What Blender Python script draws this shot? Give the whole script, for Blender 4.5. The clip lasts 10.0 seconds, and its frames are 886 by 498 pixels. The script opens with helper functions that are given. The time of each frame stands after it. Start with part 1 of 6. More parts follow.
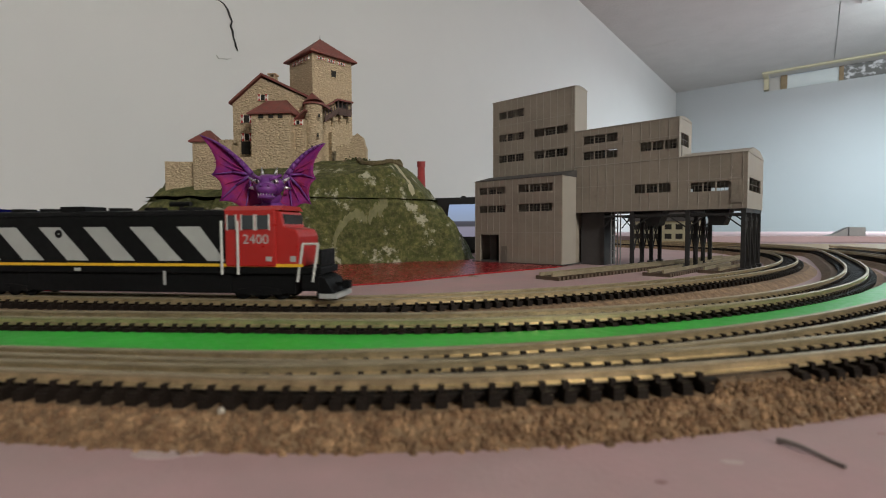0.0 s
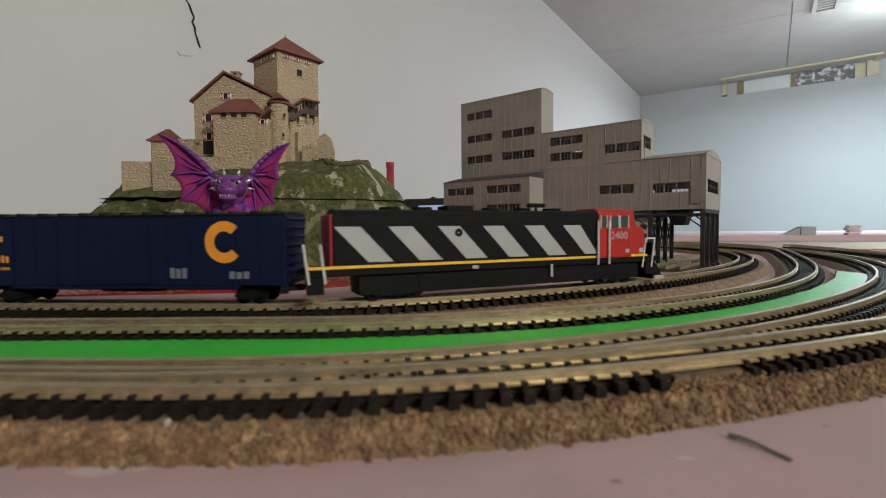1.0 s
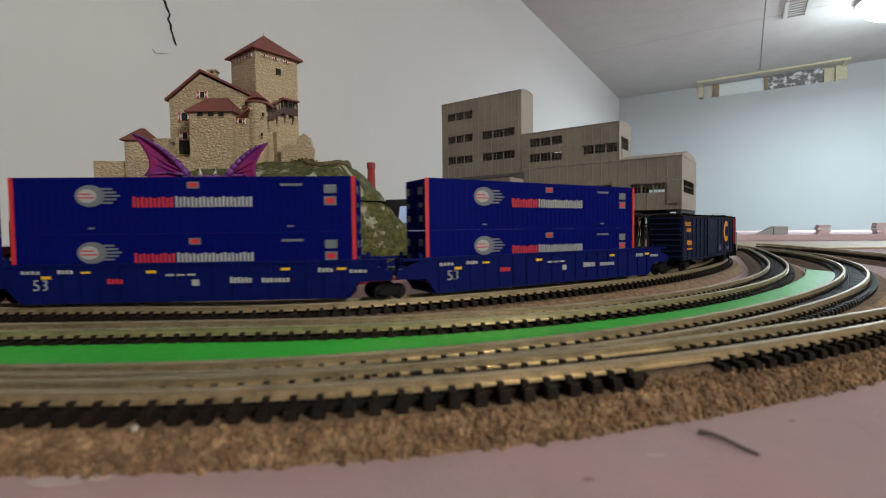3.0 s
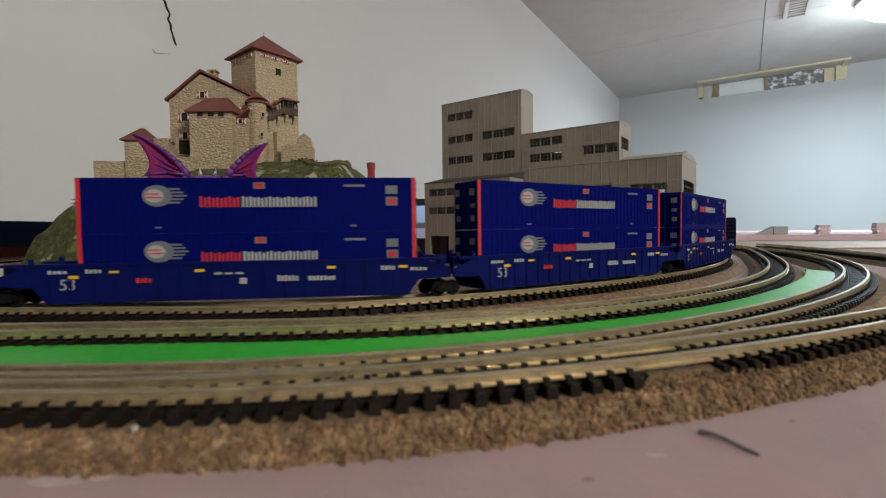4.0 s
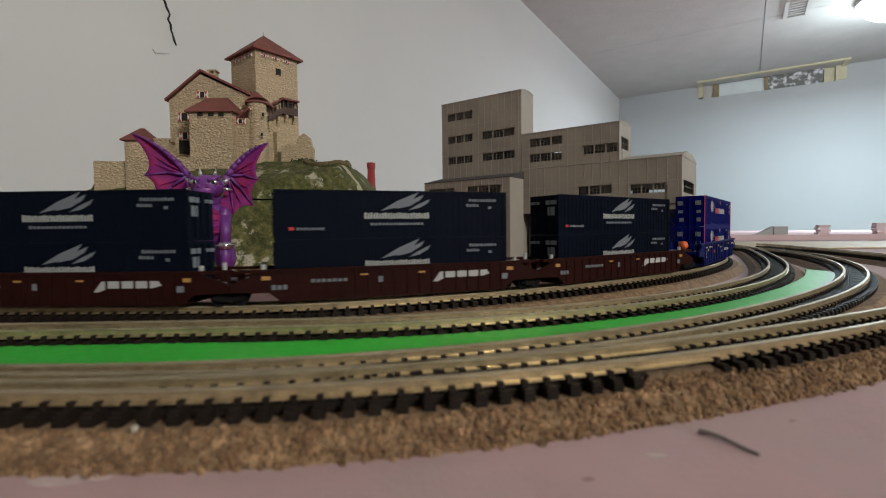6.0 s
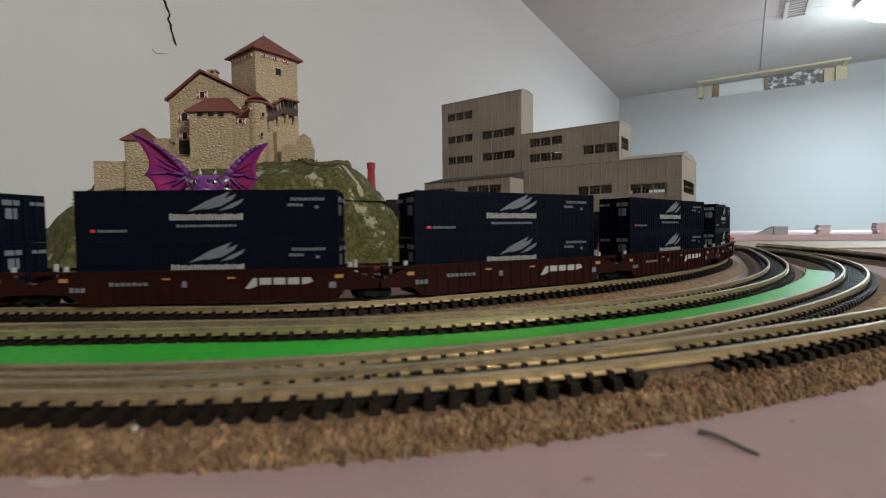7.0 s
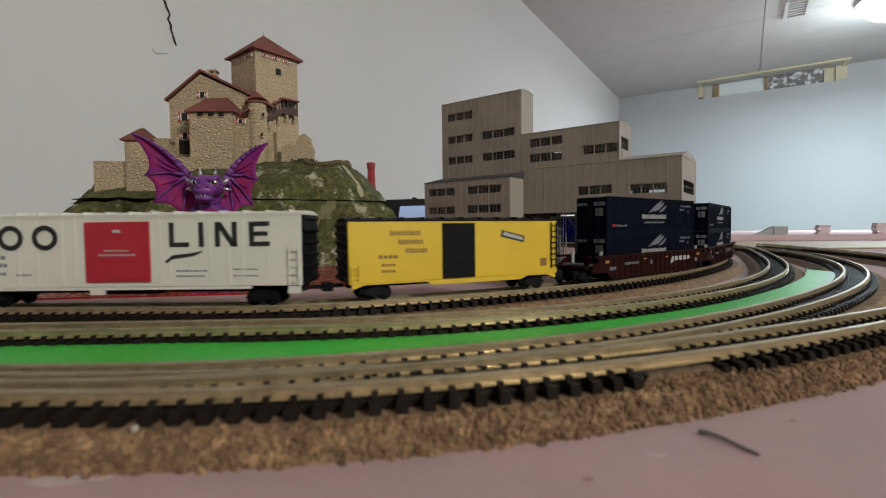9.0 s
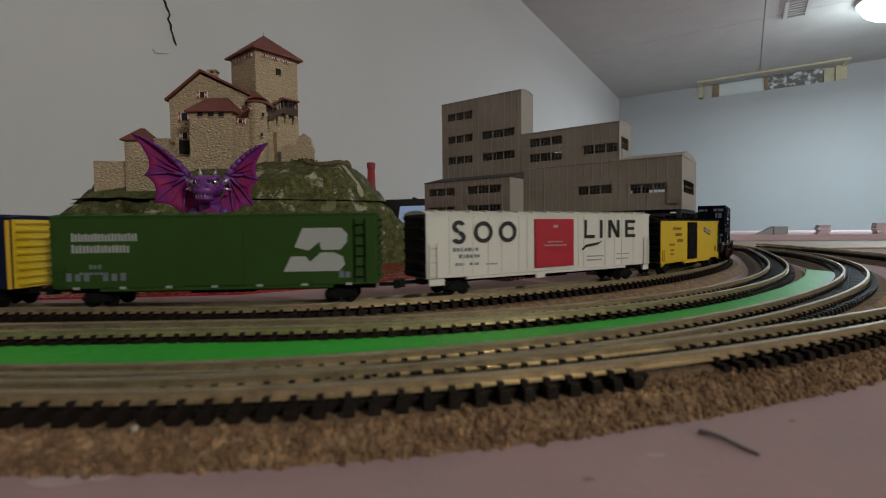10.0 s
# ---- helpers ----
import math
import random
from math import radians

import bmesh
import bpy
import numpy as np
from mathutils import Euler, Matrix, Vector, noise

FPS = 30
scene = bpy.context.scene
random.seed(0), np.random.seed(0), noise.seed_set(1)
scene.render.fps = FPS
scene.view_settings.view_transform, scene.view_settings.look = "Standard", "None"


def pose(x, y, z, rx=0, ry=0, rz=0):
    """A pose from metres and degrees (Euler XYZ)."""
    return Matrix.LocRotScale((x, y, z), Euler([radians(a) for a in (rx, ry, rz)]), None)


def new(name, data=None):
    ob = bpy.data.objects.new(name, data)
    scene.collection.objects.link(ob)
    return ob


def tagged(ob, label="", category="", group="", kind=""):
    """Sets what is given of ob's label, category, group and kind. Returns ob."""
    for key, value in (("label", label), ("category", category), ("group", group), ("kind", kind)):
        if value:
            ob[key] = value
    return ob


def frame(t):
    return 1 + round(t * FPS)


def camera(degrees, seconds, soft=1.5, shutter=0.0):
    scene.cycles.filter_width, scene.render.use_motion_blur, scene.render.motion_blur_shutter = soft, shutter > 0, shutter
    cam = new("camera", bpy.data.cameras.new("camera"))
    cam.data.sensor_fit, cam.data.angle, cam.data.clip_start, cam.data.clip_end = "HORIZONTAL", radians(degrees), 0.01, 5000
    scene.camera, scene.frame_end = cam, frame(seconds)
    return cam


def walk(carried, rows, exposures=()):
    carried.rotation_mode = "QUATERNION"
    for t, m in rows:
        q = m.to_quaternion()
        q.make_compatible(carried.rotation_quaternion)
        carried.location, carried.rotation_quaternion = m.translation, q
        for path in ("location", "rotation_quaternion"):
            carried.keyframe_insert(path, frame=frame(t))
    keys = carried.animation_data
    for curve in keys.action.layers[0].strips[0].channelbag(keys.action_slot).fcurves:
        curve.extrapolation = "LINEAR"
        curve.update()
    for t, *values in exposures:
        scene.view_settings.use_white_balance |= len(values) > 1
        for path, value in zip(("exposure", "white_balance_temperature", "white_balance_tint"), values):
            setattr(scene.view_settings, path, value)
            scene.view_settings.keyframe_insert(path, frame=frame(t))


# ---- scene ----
cam = camera(86.05, 10.0, soft=1.0, shutter=0.15)
cam.data.dof.use_dof, cam.data.dof.focus_distance, cam.data.dof.aperture_fstop = True, 0.33, 26.0
EYE_Z = 0.031                       # lens height above the foam table, metres
GAZE = [                            # seconds, yaw to the right, pitch down, lean (degrees), shift x, y (mm)
    (0.0, -5.57, 2.53, -0.30, -3.2, -1.5), (0.25, -4.40, 2.48, -0.38, -2.7, -1.0), (0.5, -3.43, 2.45, -0.44, -2.2, -0.7),
    (1.0, -2.11, 2.43, -0.55, -1.2, -0.2), (1.5, -0.98, 2.46, -0.60, -0.5, 0.0), (2.0, 0.26, 2.46, -0.68, 0.1, 0.0),
    (2.2, 0.12, 2.42, -0.70, 0.0, 0.0), (2.5, 0.0, 2.386, -0.70, 0.0, 0.0), (2.7, 0.0, 2.386, -0.70, 0.0, 0.0),
    (10.0, 0.0, 2.386, -0.70, 0.0, 0.0)]


def gaze(yaw, pitch, lean, sx, sy):
    return pose(sx / 1000, sy / 1000, EYE_Z, 90 - pitch, 0, -yaw) @ pose(0, 0, 0, 0, 0, lean)


walk(cam, [(t, gaze(*g)) for t, *g in GAZE],
     exposures=[(0.0, 0.1), (2.5, 0.08), (4.7, 0.03), (5.0, -0.25), (5.2, -0.2), (5.5, 0.15), (5.8, 0.08), (7.0, 0.05), (9.0, 0.04), (9.5, -0.05), (9.7, -0.05), (9.85, -0.25), (10.0, -0.67)])

# ---- light: the room's lamp overhead, an added unseen lamp, a small high window, white walls
world = bpy.data.worlds.new("world")
scene.world = world
world.use_nodes = True
wn_ = world.node_tree.nodes
sky = wn_.new("ShaderNodeTexSky")
sky.sky_type, sky.sun_disc = "NISHITA", False
sky.sun_elevation, sky.sun_rotation = radians(35), radians(60)
wn_["Background"].inputs["Strength"].default_value = 0.12
world.node_tree.links.new(sky.outputs["Color"], wn_["Background"].inputs["Color"])

CEIL = 1.13                         # ceiling above the table top
AZ = 32.6                           # the long wall runs at this bearing


def room(along, out, z=0.0):
    """A point from the far corner: metres back along the long wall, metres out from it into the room."""
    a = radians(AZ)
    return Vector((1.526 - along * math.sin(a) + out * math.cos(a), 4.117 - along * math.cos(a) - out * math.sin(a), z))


ROOM_TURN = Matrix.Rotation(radians(-AZ), 4, "Z")     # local y runs along the long wall


def lamp(name, at, size, watts, color):
    d = bpy.data.lights.new(name, "AREA")
    d.shape, d.size, d.energy, d.color = "DISK", size, watts, color
    ob = new(name, d)
    ob.matrix_world = Matrix.Translation(at) @ pose(0, 0, 0)
    return ob


lamp("ceiling_lamp_light", room(1.16, 1.54, CEIL - 0.16), 0.28, 38, (0.75, 0.92, 1.0))
bowl = bpy.data.lights.new("ceiling_lamp_bowl", "POINT")
bowl.energy, bowl.shadow_soft_size, bowl.color = 13, 0.12, (0.75, 0.92, 1.0)
new("ceiling_lamp_bowl", bowl).location = room(1.16, 1.54, CEIL - 0.20)
# added fill lamp behind the camera; assumed, not a known fitting
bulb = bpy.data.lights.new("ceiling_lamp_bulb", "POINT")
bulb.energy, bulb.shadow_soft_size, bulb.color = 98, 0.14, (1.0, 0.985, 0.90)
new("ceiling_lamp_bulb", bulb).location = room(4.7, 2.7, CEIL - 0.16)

# ---- materials
MATS = {}


def mat(name, color, rough=0.6, metal=0.0, vary=0.12, scale=40.0, bump=0.0, bscale=300.0, spec=0.5, coat=0.0, color2=None, mix_at=0.5, soft=0.25, per=0.0):
    """A procedural surface: base colour with two scales of variation, optional second colour in patches, grain and relief."""
    if name in MATS:
        return MATS[name]
    m = bpy.data.materials.new(name)
    m.use_nodes = True
    nt = m.node_tree
    b = nt.nodes["Principled BSDF"]
    tc = nt.nodes.new("ShaderNodeTexCoord")
    n1 = nt.nodes.new("ShaderNodeTexNoise")
    n1.inputs["Scale"].default_value, n1.inputs["Detail"].default_value = scale, 6
    n2 = nt.nodes.new("ShaderNodeTexNoise")
    n2.inputs["Scale"].default_value, n2.inputs["Detail"].default_value = scale * 7.3, 4
    for n in (n1, n2):
        nt.links.new(tc.outputs["Object"], n.inputs["Vector"])
    mixn = nt.nodes.new("ShaderNodeMath")
    mixn.operation = "MULTIPLY_ADD"
    nt.links.new(n2.outputs["Fac"], mixn.inputs[0])
    mixn.inputs[1].default_value = 0.5
    nt.links.new(n1.outputs["Fac"], mixn.inputs[2])
    ramp = nt.nodes.new("ShaderNodeMapRange")
    ramp.inputs["From Min"].default_value, ramp.inputs["From Max"].default_value = 0.35, 1.15
    ramp.inputs["To Min"].default_value, ramp.inputs["To Max"].default_value = 1 - vary, 1 + vary
    nt.links.new(mixn.outputs[0], ramp.inputs["Value"])
    col = None
    base = nt.nodes.new("ShaderNodeRGB")
    base.outputs[0].default_value = (*color, 1)
    col = base.outputs[0]
    if color2:
        n3 = nt.nodes.new("ShaderNodeTexNoise")
        n3.inputs["Scale"].default_value, n3.inputs["Detail"].default_value = scale * 1.7, 8
        n3.inputs["Roughness"].default_value = 0.7
        nt.links.new(tc.outputs["Object"], n3.inputs["Vector"])
        r3 = nt.nodes.new("ShaderNodeMapRange")
        r3.inputs["From Min"].default_value, r3.inputs["From Max"].default_value = mix_at - soft / 2, mix_at + soft / 2
        nt.links.new(n3.outputs["Fac"], r3.inputs["Value"])
        mx = nt.nodes.new("ShaderNodeMix")
        mx.data_type = "RGBA"
        nt.links.new(r3.outputs[0], mx.inputs["Factor"])
        nt.links.new(col, mx.inputs["A"])
        mx.inputs["B"].default_value = (*color2, 1)
        col = mx.outputs["Result"]
    mul = nt.nodes.new("ShaderNodeMix")
    mul.data_type, mul.blend_type = "RGBA", "MULTIPLY"
    mul.inputs["Factor"].default_value = 1
    nt.links.new(col, mul.inputs["A"])
    if per:
        oi = nt.nodes.new("ShaderNodeObjectInfo")
        geo = nt.nodes.new("ShaderNodeNewGeometry")
        ad = nt.nodes.new("ShaderNodeMath")
        ad.operation = "ADD"
        nt.links.new(oi.outputs["Random"], ad.inputs[0])
        nt.links.new(geo.outputs["Random Per Island"], ad.inputs[1])
        ms = nt.nodes.new("ShaderNodeMath")
        ms.operation = "MULTIPLY_ADD"
        nt.links.new(ad.outputs[0], ms.inputs[0])
        ms.inputs[1].default_value = per
        ms.inputs[2].default_value = -per
        ad2 = nt.nodes.new("ShaderNodeMath")
        ad2.operation = "ADD"
        nt.links.new(ms.outputs[0], ad2.inputs[0])
        nt.links.new(ramp.outputs[0], ad2.inputs[1])
        nt.links.new(ad2.outputs[0], mul.inputs["B"])
    else:
        nt.links.new(ramp.outputs[0], mul.inputs["B"])
    nt.links.new(mul.outputs["Result"], b.inputs["Base Color"])
    rr = nt.nodes.new("ShaderNodeMapRange")
    rr.inputs["From Min"].default_value, rr.inputs["From Max"].default_value = 0.3, 0.7
    rr.inputs["To Min"].default_value, rr.inputs["To Max"].default_value = max(0.03, rough - 0.08), min(1, rough + 0.08)
    nt.links.new(n2.outputs["Fac"], rr.inputs["Value"])
    nt.links.new(rr.outputs[0], b.inputs["Roughness"])
    b.inputs["Metallic"].default_value = metal
    b.inputs["Specular IOR Level"].default_value = spec
    b.inputs["Coat Weight"].default_value = coat
    if bump:
        nb = nt.nodes.new("ShaderNodeTexNoise")
        nb.inputs["Scale"].default_value, nb.inputs["Detail"].default_value = bscale, 5
        nt.links.new(tc.outputs["Object"], nb.inputs["Vector"])
        bu = nt.nodes.new("ShaderNodeBump")
        bu.inputs["Strength"].default_value, bu.inputs["Distance"].default_value = bump, 0.5 / bscale
        nt.links.new(nb.outputs["Fac"], bu.inputs["Height"])
        nt.links.new(bu.outputs["Normal"], b.inputs["Normal"])
    MATS[name] = m
    return m


FOAM = mat("pink_foam_board", (0.43, 0.275, 0.285), 0.85, vary=0.12, scale=18, bump=0.25, bscale=900, color2=(0.38, 0.275, 0.275), mix_at=0.5, soft=0.3)
CORK = mat("cork_granules", (0.15, 0.088, 0.047), 0.9, vary=0.45, scale=260, bump=0.9, bscale=520, color2=(0.27, 0.175, 0.10), mix_at=0.52, soft=0.16)
RAIL = mat("nickel_rail", (0.37, 0.31, 0.21), 0.52, 0.60, vary=0.35, scale=160)
RAILWEB = mat("tarnished_rail_side", (0.50, 0.40, 0.245), 0.36, 0.75, vary=0.5, scale=240)
TIE = mat("black_plastic_tie", (0.014, 0.0095, 0.0075), 0.6, vary=0.3, scale=300, per=0.25, spec=0.15)
GREEN = mat("bright_green_paint", (0.025, 0.44, 0.035), 0.45, vary=0.12, scale=60, bump=0.2, bscale=320)
REDPAINT = mat("glossy_red_paint", (0.27, 0.016, 0.02), 0.25, vary=0.12, scale=60, bump=0.2, bscale=250)
WALLP = mat("pale_grey_wall_paint", (0.635, 0.64, 0.63), 0.8, vary=0.03, scale=3, bump=0.05, bscale=220)
CEILM = mat("white_textured_ceiling_board", (0.51, 0.50, 0.475), 0.9, vary=0.08, scale=8, bump=0.45, bscale=80)


# ---- mesh helpers (model sizes in millimetres)
MM = 0.001


def part(name, bm, material, parent=None, label="", smooth=False, bevel=0.0):
    if bevel:
        bmesh.ops.bevel(bm, geom=list(bm.edges), offset=bevel, segments=2, affect="EDGES", clamp_overlap=True, profile=0.6)
    me = bpy.data.meshes.new(name)
    bm.to_mesh(me)
    bm.free()
    for m in (material if isinstance(material, (list, tuple)) else [material]):
        me.materials.append(m)
    if smooth:
        me.polygons.foreach_set("use_smooth", [True] * len(me.polygons))
    ob = new(name, me)
    if parent:
        ob.parent = parent
    if label:
        tagged(ob, label)
    return ob


def raw(name, verts, faces, material, parent=None, label="", smooth=False, slots=None):
    me = bpy.data.meshes.new(name)
    me.from_pydata([tuple(v) for v in verts], [], faces)
    for m in (material if isinstance(material, (list, tuple)) else [material]):
        me.materials.append(m)
    if slots:
        me.polygons.foreach_set("material_index", slots)
    if smooth:
        me.polygons.foreach_set("use_smooth", [True] * len(me.polygons))
    me.update()
    ob = new(name, me)
    if parent:
        ob.parent = parent
    if label:
        tagged(ob, label)
    return ob


def thing(name, label, category, at=None, group="", kind=""):
    ob = new(name)
    ob.empty_display_size = 0.02
    if at is not None:
        ob.matrix_world = at
    return tagged(ob, label, category, group, kind)


def box(bm, x0, x1, y0, y1, z0, z1, k=MM, turn=None):
    """A box in millimetres added to bm."""
    vs = [bm.verts.new(((turn @ Vector((x, y, z))) if turn else Vector((x, y, z))) * k)
          for z in (z0, z1) for x, y in ((x0, y0), (x1, y0), (x1, y1), (x0, y1))]
    for f in ((3, 2, 1, 0), (4, 5, 6, 7), (0, 1, 5, 4), (1, 2, 6, 5), (2, 3, 7, 6), (3, 0, 4, 7)):
        bm.faces.new([vs[i] for i in f])
    return bm


def boxes(*rows, k=MM):
    bm = bmesh.new()
    for r in rows:
        box(bm, *r, k=k)
    return bm


def rod(bm, a, b, r, n=8, r2=None, k=MM):
    """A round bar from a to b, radius r to r2, millimetres."""
    a, b = Vector(a), Vector(b)
    q = (b - a).to_track_quat("Z", "Y").to_matrix()
    r2 = r if r2 is None else r2
    rings = []
    for c, rad in ((a, r), (b, r2)):
        rings.append([bm.verts.new((c + q @ Vector((rad * math.cos(2 * math.pi * i / n), rad * math.sin(2 * math.pi * i / n), 0))) * k) for i in range(n)])
    for i in range(n):
        bm.faces.new((rings[0][i], rings[0][(i + 1) % n], rings[1][(i + 1) % n], rings[1][i]))
    bm.faces.new(rings[0][::-1])
    bm.faces.new(rings[1])
    return bm


def prism(bm, poly, y0, y1, k=MM, axis="y"):
    """A polygon given as (x, z) pushed from y0 to y1 (axis y), or (y, z) along x (axis x), or (x, y) along z (axis z)."""
    def v(p, t):
        return {"y": (p[0], t, p[1]), "x": (t, p[0], p[1]), "z": (p[0], p[1], t)}[axis]
    a = [bm.verts.new(Vector(v(p, y0)) * k) for p in poly]
    b = [bm.verts.new(Vector(v(p, y1)) * k) for p in poly]
    n = len(poly)
    for i in range(n):
        bm.faces.new((a[i], a[(i + 1) % n], b[(i + 1) % n], b[i]))
    bm.faces.new(a[::-1])
    bm.faces.new(b)
    bmesh.ops.recalc_face_normals(bm, faces=bm.faces)
    return bm


# ---- the track lines: a straight on the near side, easing into a wide right-hand bend that comes back behind
RAIL_TOP = 0.0075
BENDS = {  # y and heading where the bend begins, its x, first curvature, easing length, second curvature, where the far bend begins, its curvature
    "a": (0.1544, -0.0417, -0.0765, 8.865, 0.0863, 2.126, 0.46, 3.6),
    "b": (0.1222, 0.0249, -0.0462, 4.69, 0.498, -0.646, 0.44, 3.4),
    "c": (0.0804, -0.0112, -0.0662, 4.865, 0.198, 1.742, 0.50, 2.9),
    "d": (0.0751, -0.0160, -0.0515, 4.783, 0.182, 0.317, 0.17, 2.6)}
STEP = 0.001


def lay(key, back, ahead, left_bend=False):
    """Samples (distance, x, y, heading) of a track's centre line."""
    y0, m, x0, k1, ease, k2, far, k3 = BENDS[key]
    out = [(0.0, x0, y0, m)]
    x, y, hd, s = x0, y0, m, 0.0
    while s < ahead:
        k = k1 + (k2 - k1) * min(1, s / ease)
        if s > far:
            k += (k3 - k) * min(1, (s - far) / (0.08 if key == "d" else 0.2))
        if hd > math.pi:
            k = 0
        if key == "d" and hd > 1.22:
            k = 0.5
        hd += k * STEP
        x, y, s = x + math.cos(hd) * STEP, y + math.sin(hd) * STEP, s + STEP
        out.append((s, x, y, hd))
    x, y, hd, s = x0, y0, m, 0.0
    pre = []
    while s > -back:
        k = (1 / 0.285 if s < -0.085 and hd > -2.09 else 0) if left_bend else 0
        x, y, s = x - math.cos(hd) * STEP, y - math.sin(hd) * STEP, s - STEP
        hd -= k * STEP
        pre.append((s, x, y, hd))
    return np.array(pre[::-1] + out)


LINES = {"a": lay("a", 1.75, 1.75, True), "b": lay("b", 0.35, 1.15), "c": lay("c", 0.3, 1.15), "d": lay("d", 0.3, 0.95)}


def on_line(key, s, off=0.0, z=RAIL_TOP):
    """The place and heading on a track, off metres to its outer (camera) side."""
    L = LINES[key]
    x, y, hd = (np.interp(s, L[:, 0], L[:, i]) for i in (1, 2, 3))
    return Vector((x + off * math.sin(hd), y - off * math.cos(hd), z)), hd


def sweep(name, key, s0, s1, profile, material, parent=None, label="", step=0.006, z=0.0, slots=None, wobble=0.0, smooth=False):
    """A profile of (offset, height) in mm pushed along a track; closed at both ends."""
    n = max(2, int((s1 - s0) / step))
    vs, fs, sl = [], [], []
    rng = random.Random(hash((round(s0 * 1000), len(profile))) % 999)
    for i in range(n + 1):
        s = s0 + (s1 - s0) * i / n
        for j, (o, h) in enumerate(profile):
            w = wobble * (rng.random() - 0.5) if wobble else 0
            p, _ = on_line(key, s, (o + w) * MM, z + (h + w * 0.4) * MM)
            vs.append(p)
    m = len(profile)
    for i in range(n):
        for j in range(m):
            fs.append((i * m + j, i * m + (j + 1) % m, (i + 1) * m + (j + 1) % m, (i + 1) * m + j))
            sl.append(slots[j] if slots else 0)
    fs += [tuple(range(m))[::-1], tuple(range(n * m, n * m + m))]
    sl += [0, 0]
    return raw(name, vs, fs, material, parent, label, smooth, sl)
# ---- the room
TRIM = mat("cream_wood_trim", (0.56, 0.52, 0.36), 0.6, vary=0.15, scale=12)
DARKWOOD = mat("raw_pine_post", (0.26, 0.19, 0.11), 0.6, vary=0.25, scale=30)
PLASTER_CRACK = mat("black_crack", (0.01, 0.01, 0.01), 0.9)
GLASS_BRIGHT = bpy.data.materials.new("daylit_garden_behind_glass")
GLASS_BRIGHT.use_nodes = True
g_ = GLASS_BRIGHT.node_tree
gn = g_.nodes.new("ShaderNodeTexNoise")
gn.inputs["Scale"].default_value, gn.inputs["Detail"].default_value = 34, 8
gr = g_.nodes.new("ShaderNodeValToRGB")
gr.color_ramp.elements[0].position, gr.color_ramp.elements[0].color = 0.50, (0.17, 0.18, 0.175, 1)
gr.color_ramp.elements[1].position, gr.color_ramp.elements[1].color = 0.62, (0.9, 0.95, 1.0, 1)
gtc = g_.nodes.new("ShaderNodeTexCoord")
g_.links.new(gtc.outputs["Object"], gn.inputs["Vector"])
g_.links.new(gn.outputs["Fac"], gr.inputs["Fac"])
ge = g_.nodes["Principled BSDF"]
ge.inputs["Base Color"].default_value = (0.02, 0.02, 0.02, 1)
g_.links.new(gr.outputs["Color"], ge.inputs["Emission Color"])
ge.inputs["Emission Strength"].default_value = 0.4


def glow(name, color, strength):
    m = bpy.data.materials.new(name)
    m.use_nodes = True
    b = m.node_tree.nodes["Principled BSDF"]
    b.inputs["Base Color"].default_value = (*color, 1)
    b.inputs["Emission Color"].default_value = (*color, 1)
    b.inputs["Emission Strength"].default_value = strength
    return m


def room_box(name, a0, a1, o0, o1, z0, z1, material, parent=None, label="", bevel=0.0):
    """A box by metres back along the long wall, metres out from it, and height."""
    bm = bmesh.new()
    vs = [bm.verts.new(room(a, o, z)) for z in (z0, z1) for a, o in ((a0, o0), (a1, o0), (a1, o1), (a0, o1))]
    for f in ((0, 1, 2, 3), (7, 6, 5, 4), (4, 5, 1, 0), (5, 6, 2, 1), (6, 7, 3, 2), (7, 4, 0, 3)):
        bm.faces.new([vs[i] for i in f])
    bmesh.ops.recalc_face_normals(bm, faces=bm.faces)
    return part(name, bm, material, parent, label, bevel=bevel)


FLOOR_Z = -1.15
FLOORM = mat("grey_floor", (0.25, 0.24, 0.23), 0.7, vary=0.15, scale=3)
LEN, WID = 7.5, 5.2
tagged(room_box("floor", -0.1, LEN, -0.1, WID, FLOOR_Z - 0.1, FLOOR_Z, FLOORM), kind="structure")
tagged(room_box("wall_north", 0.0, LEN, -0.12, 0.0, FLOOR_Z, CEIL, WALLP), kind="structure")
# far wall with the high window opening
WIN0, WIN1, WZ0 = 1.03, 1.41, CEIL - 0.10
BAY0, BAY1 = 0.60, 1.50
LAMP_A, UNSEEN_LAMP = (1.16, 1.54), (4.7, 2.7)
CRACK_AT = (3.78, 0.391)
FARW = mat("pale_blue_wall_paint", (0.435, 0.46, 0.475), 0.8, vary=0.03, scale=3, bump=0.05, bscale=220)
far = thing("wall_east", "pale blue painted far wall with a high window", "wall", kind="structure")
room_box("wall_panel", -0.12, 0.0, 0.0, WID, FLOOR_Z, WZ0, FARW, far)
room_box("wall_panel", -0.12, 0.0, 0.0, BAY0, WZ0, CEIL, FARW, far)
room_box("wall_panel", -0.12, 0.0, BAY1, WID, WZ0, CEIL, FARW, far)
room_box("wall_panel", -0.10, -0.02, BAY0 + 0.14, WIN0, WZ0, CEIL, mat("bluish_white_board", (0.66, 0.72, 0.73), 0.6, vary=0.06, scale=9), far)
# added hidden board behind the bay, keeps sky light out of the gaps
room_box("wall_panel", -0.14, -0.121, BAY0 - 0.05, BAY1 + 0.05, WZ0 - 0.05, CEIL + 0.02, FARW, far)
room_box("wall_panel", -0.10, -0.02, BAY0 + 0.031, BAY0 + 0.099, WZ0, CEIL, CEILM, far)
room_box("wall_panel", -0.10, -0.02, WIN1 + 0.001, WIN1 + 0.029, WZ0, CEIL, TRIM, far)
win = thing("window_1", "small high basement window in a cream wooden frame", "window", kind="structure")
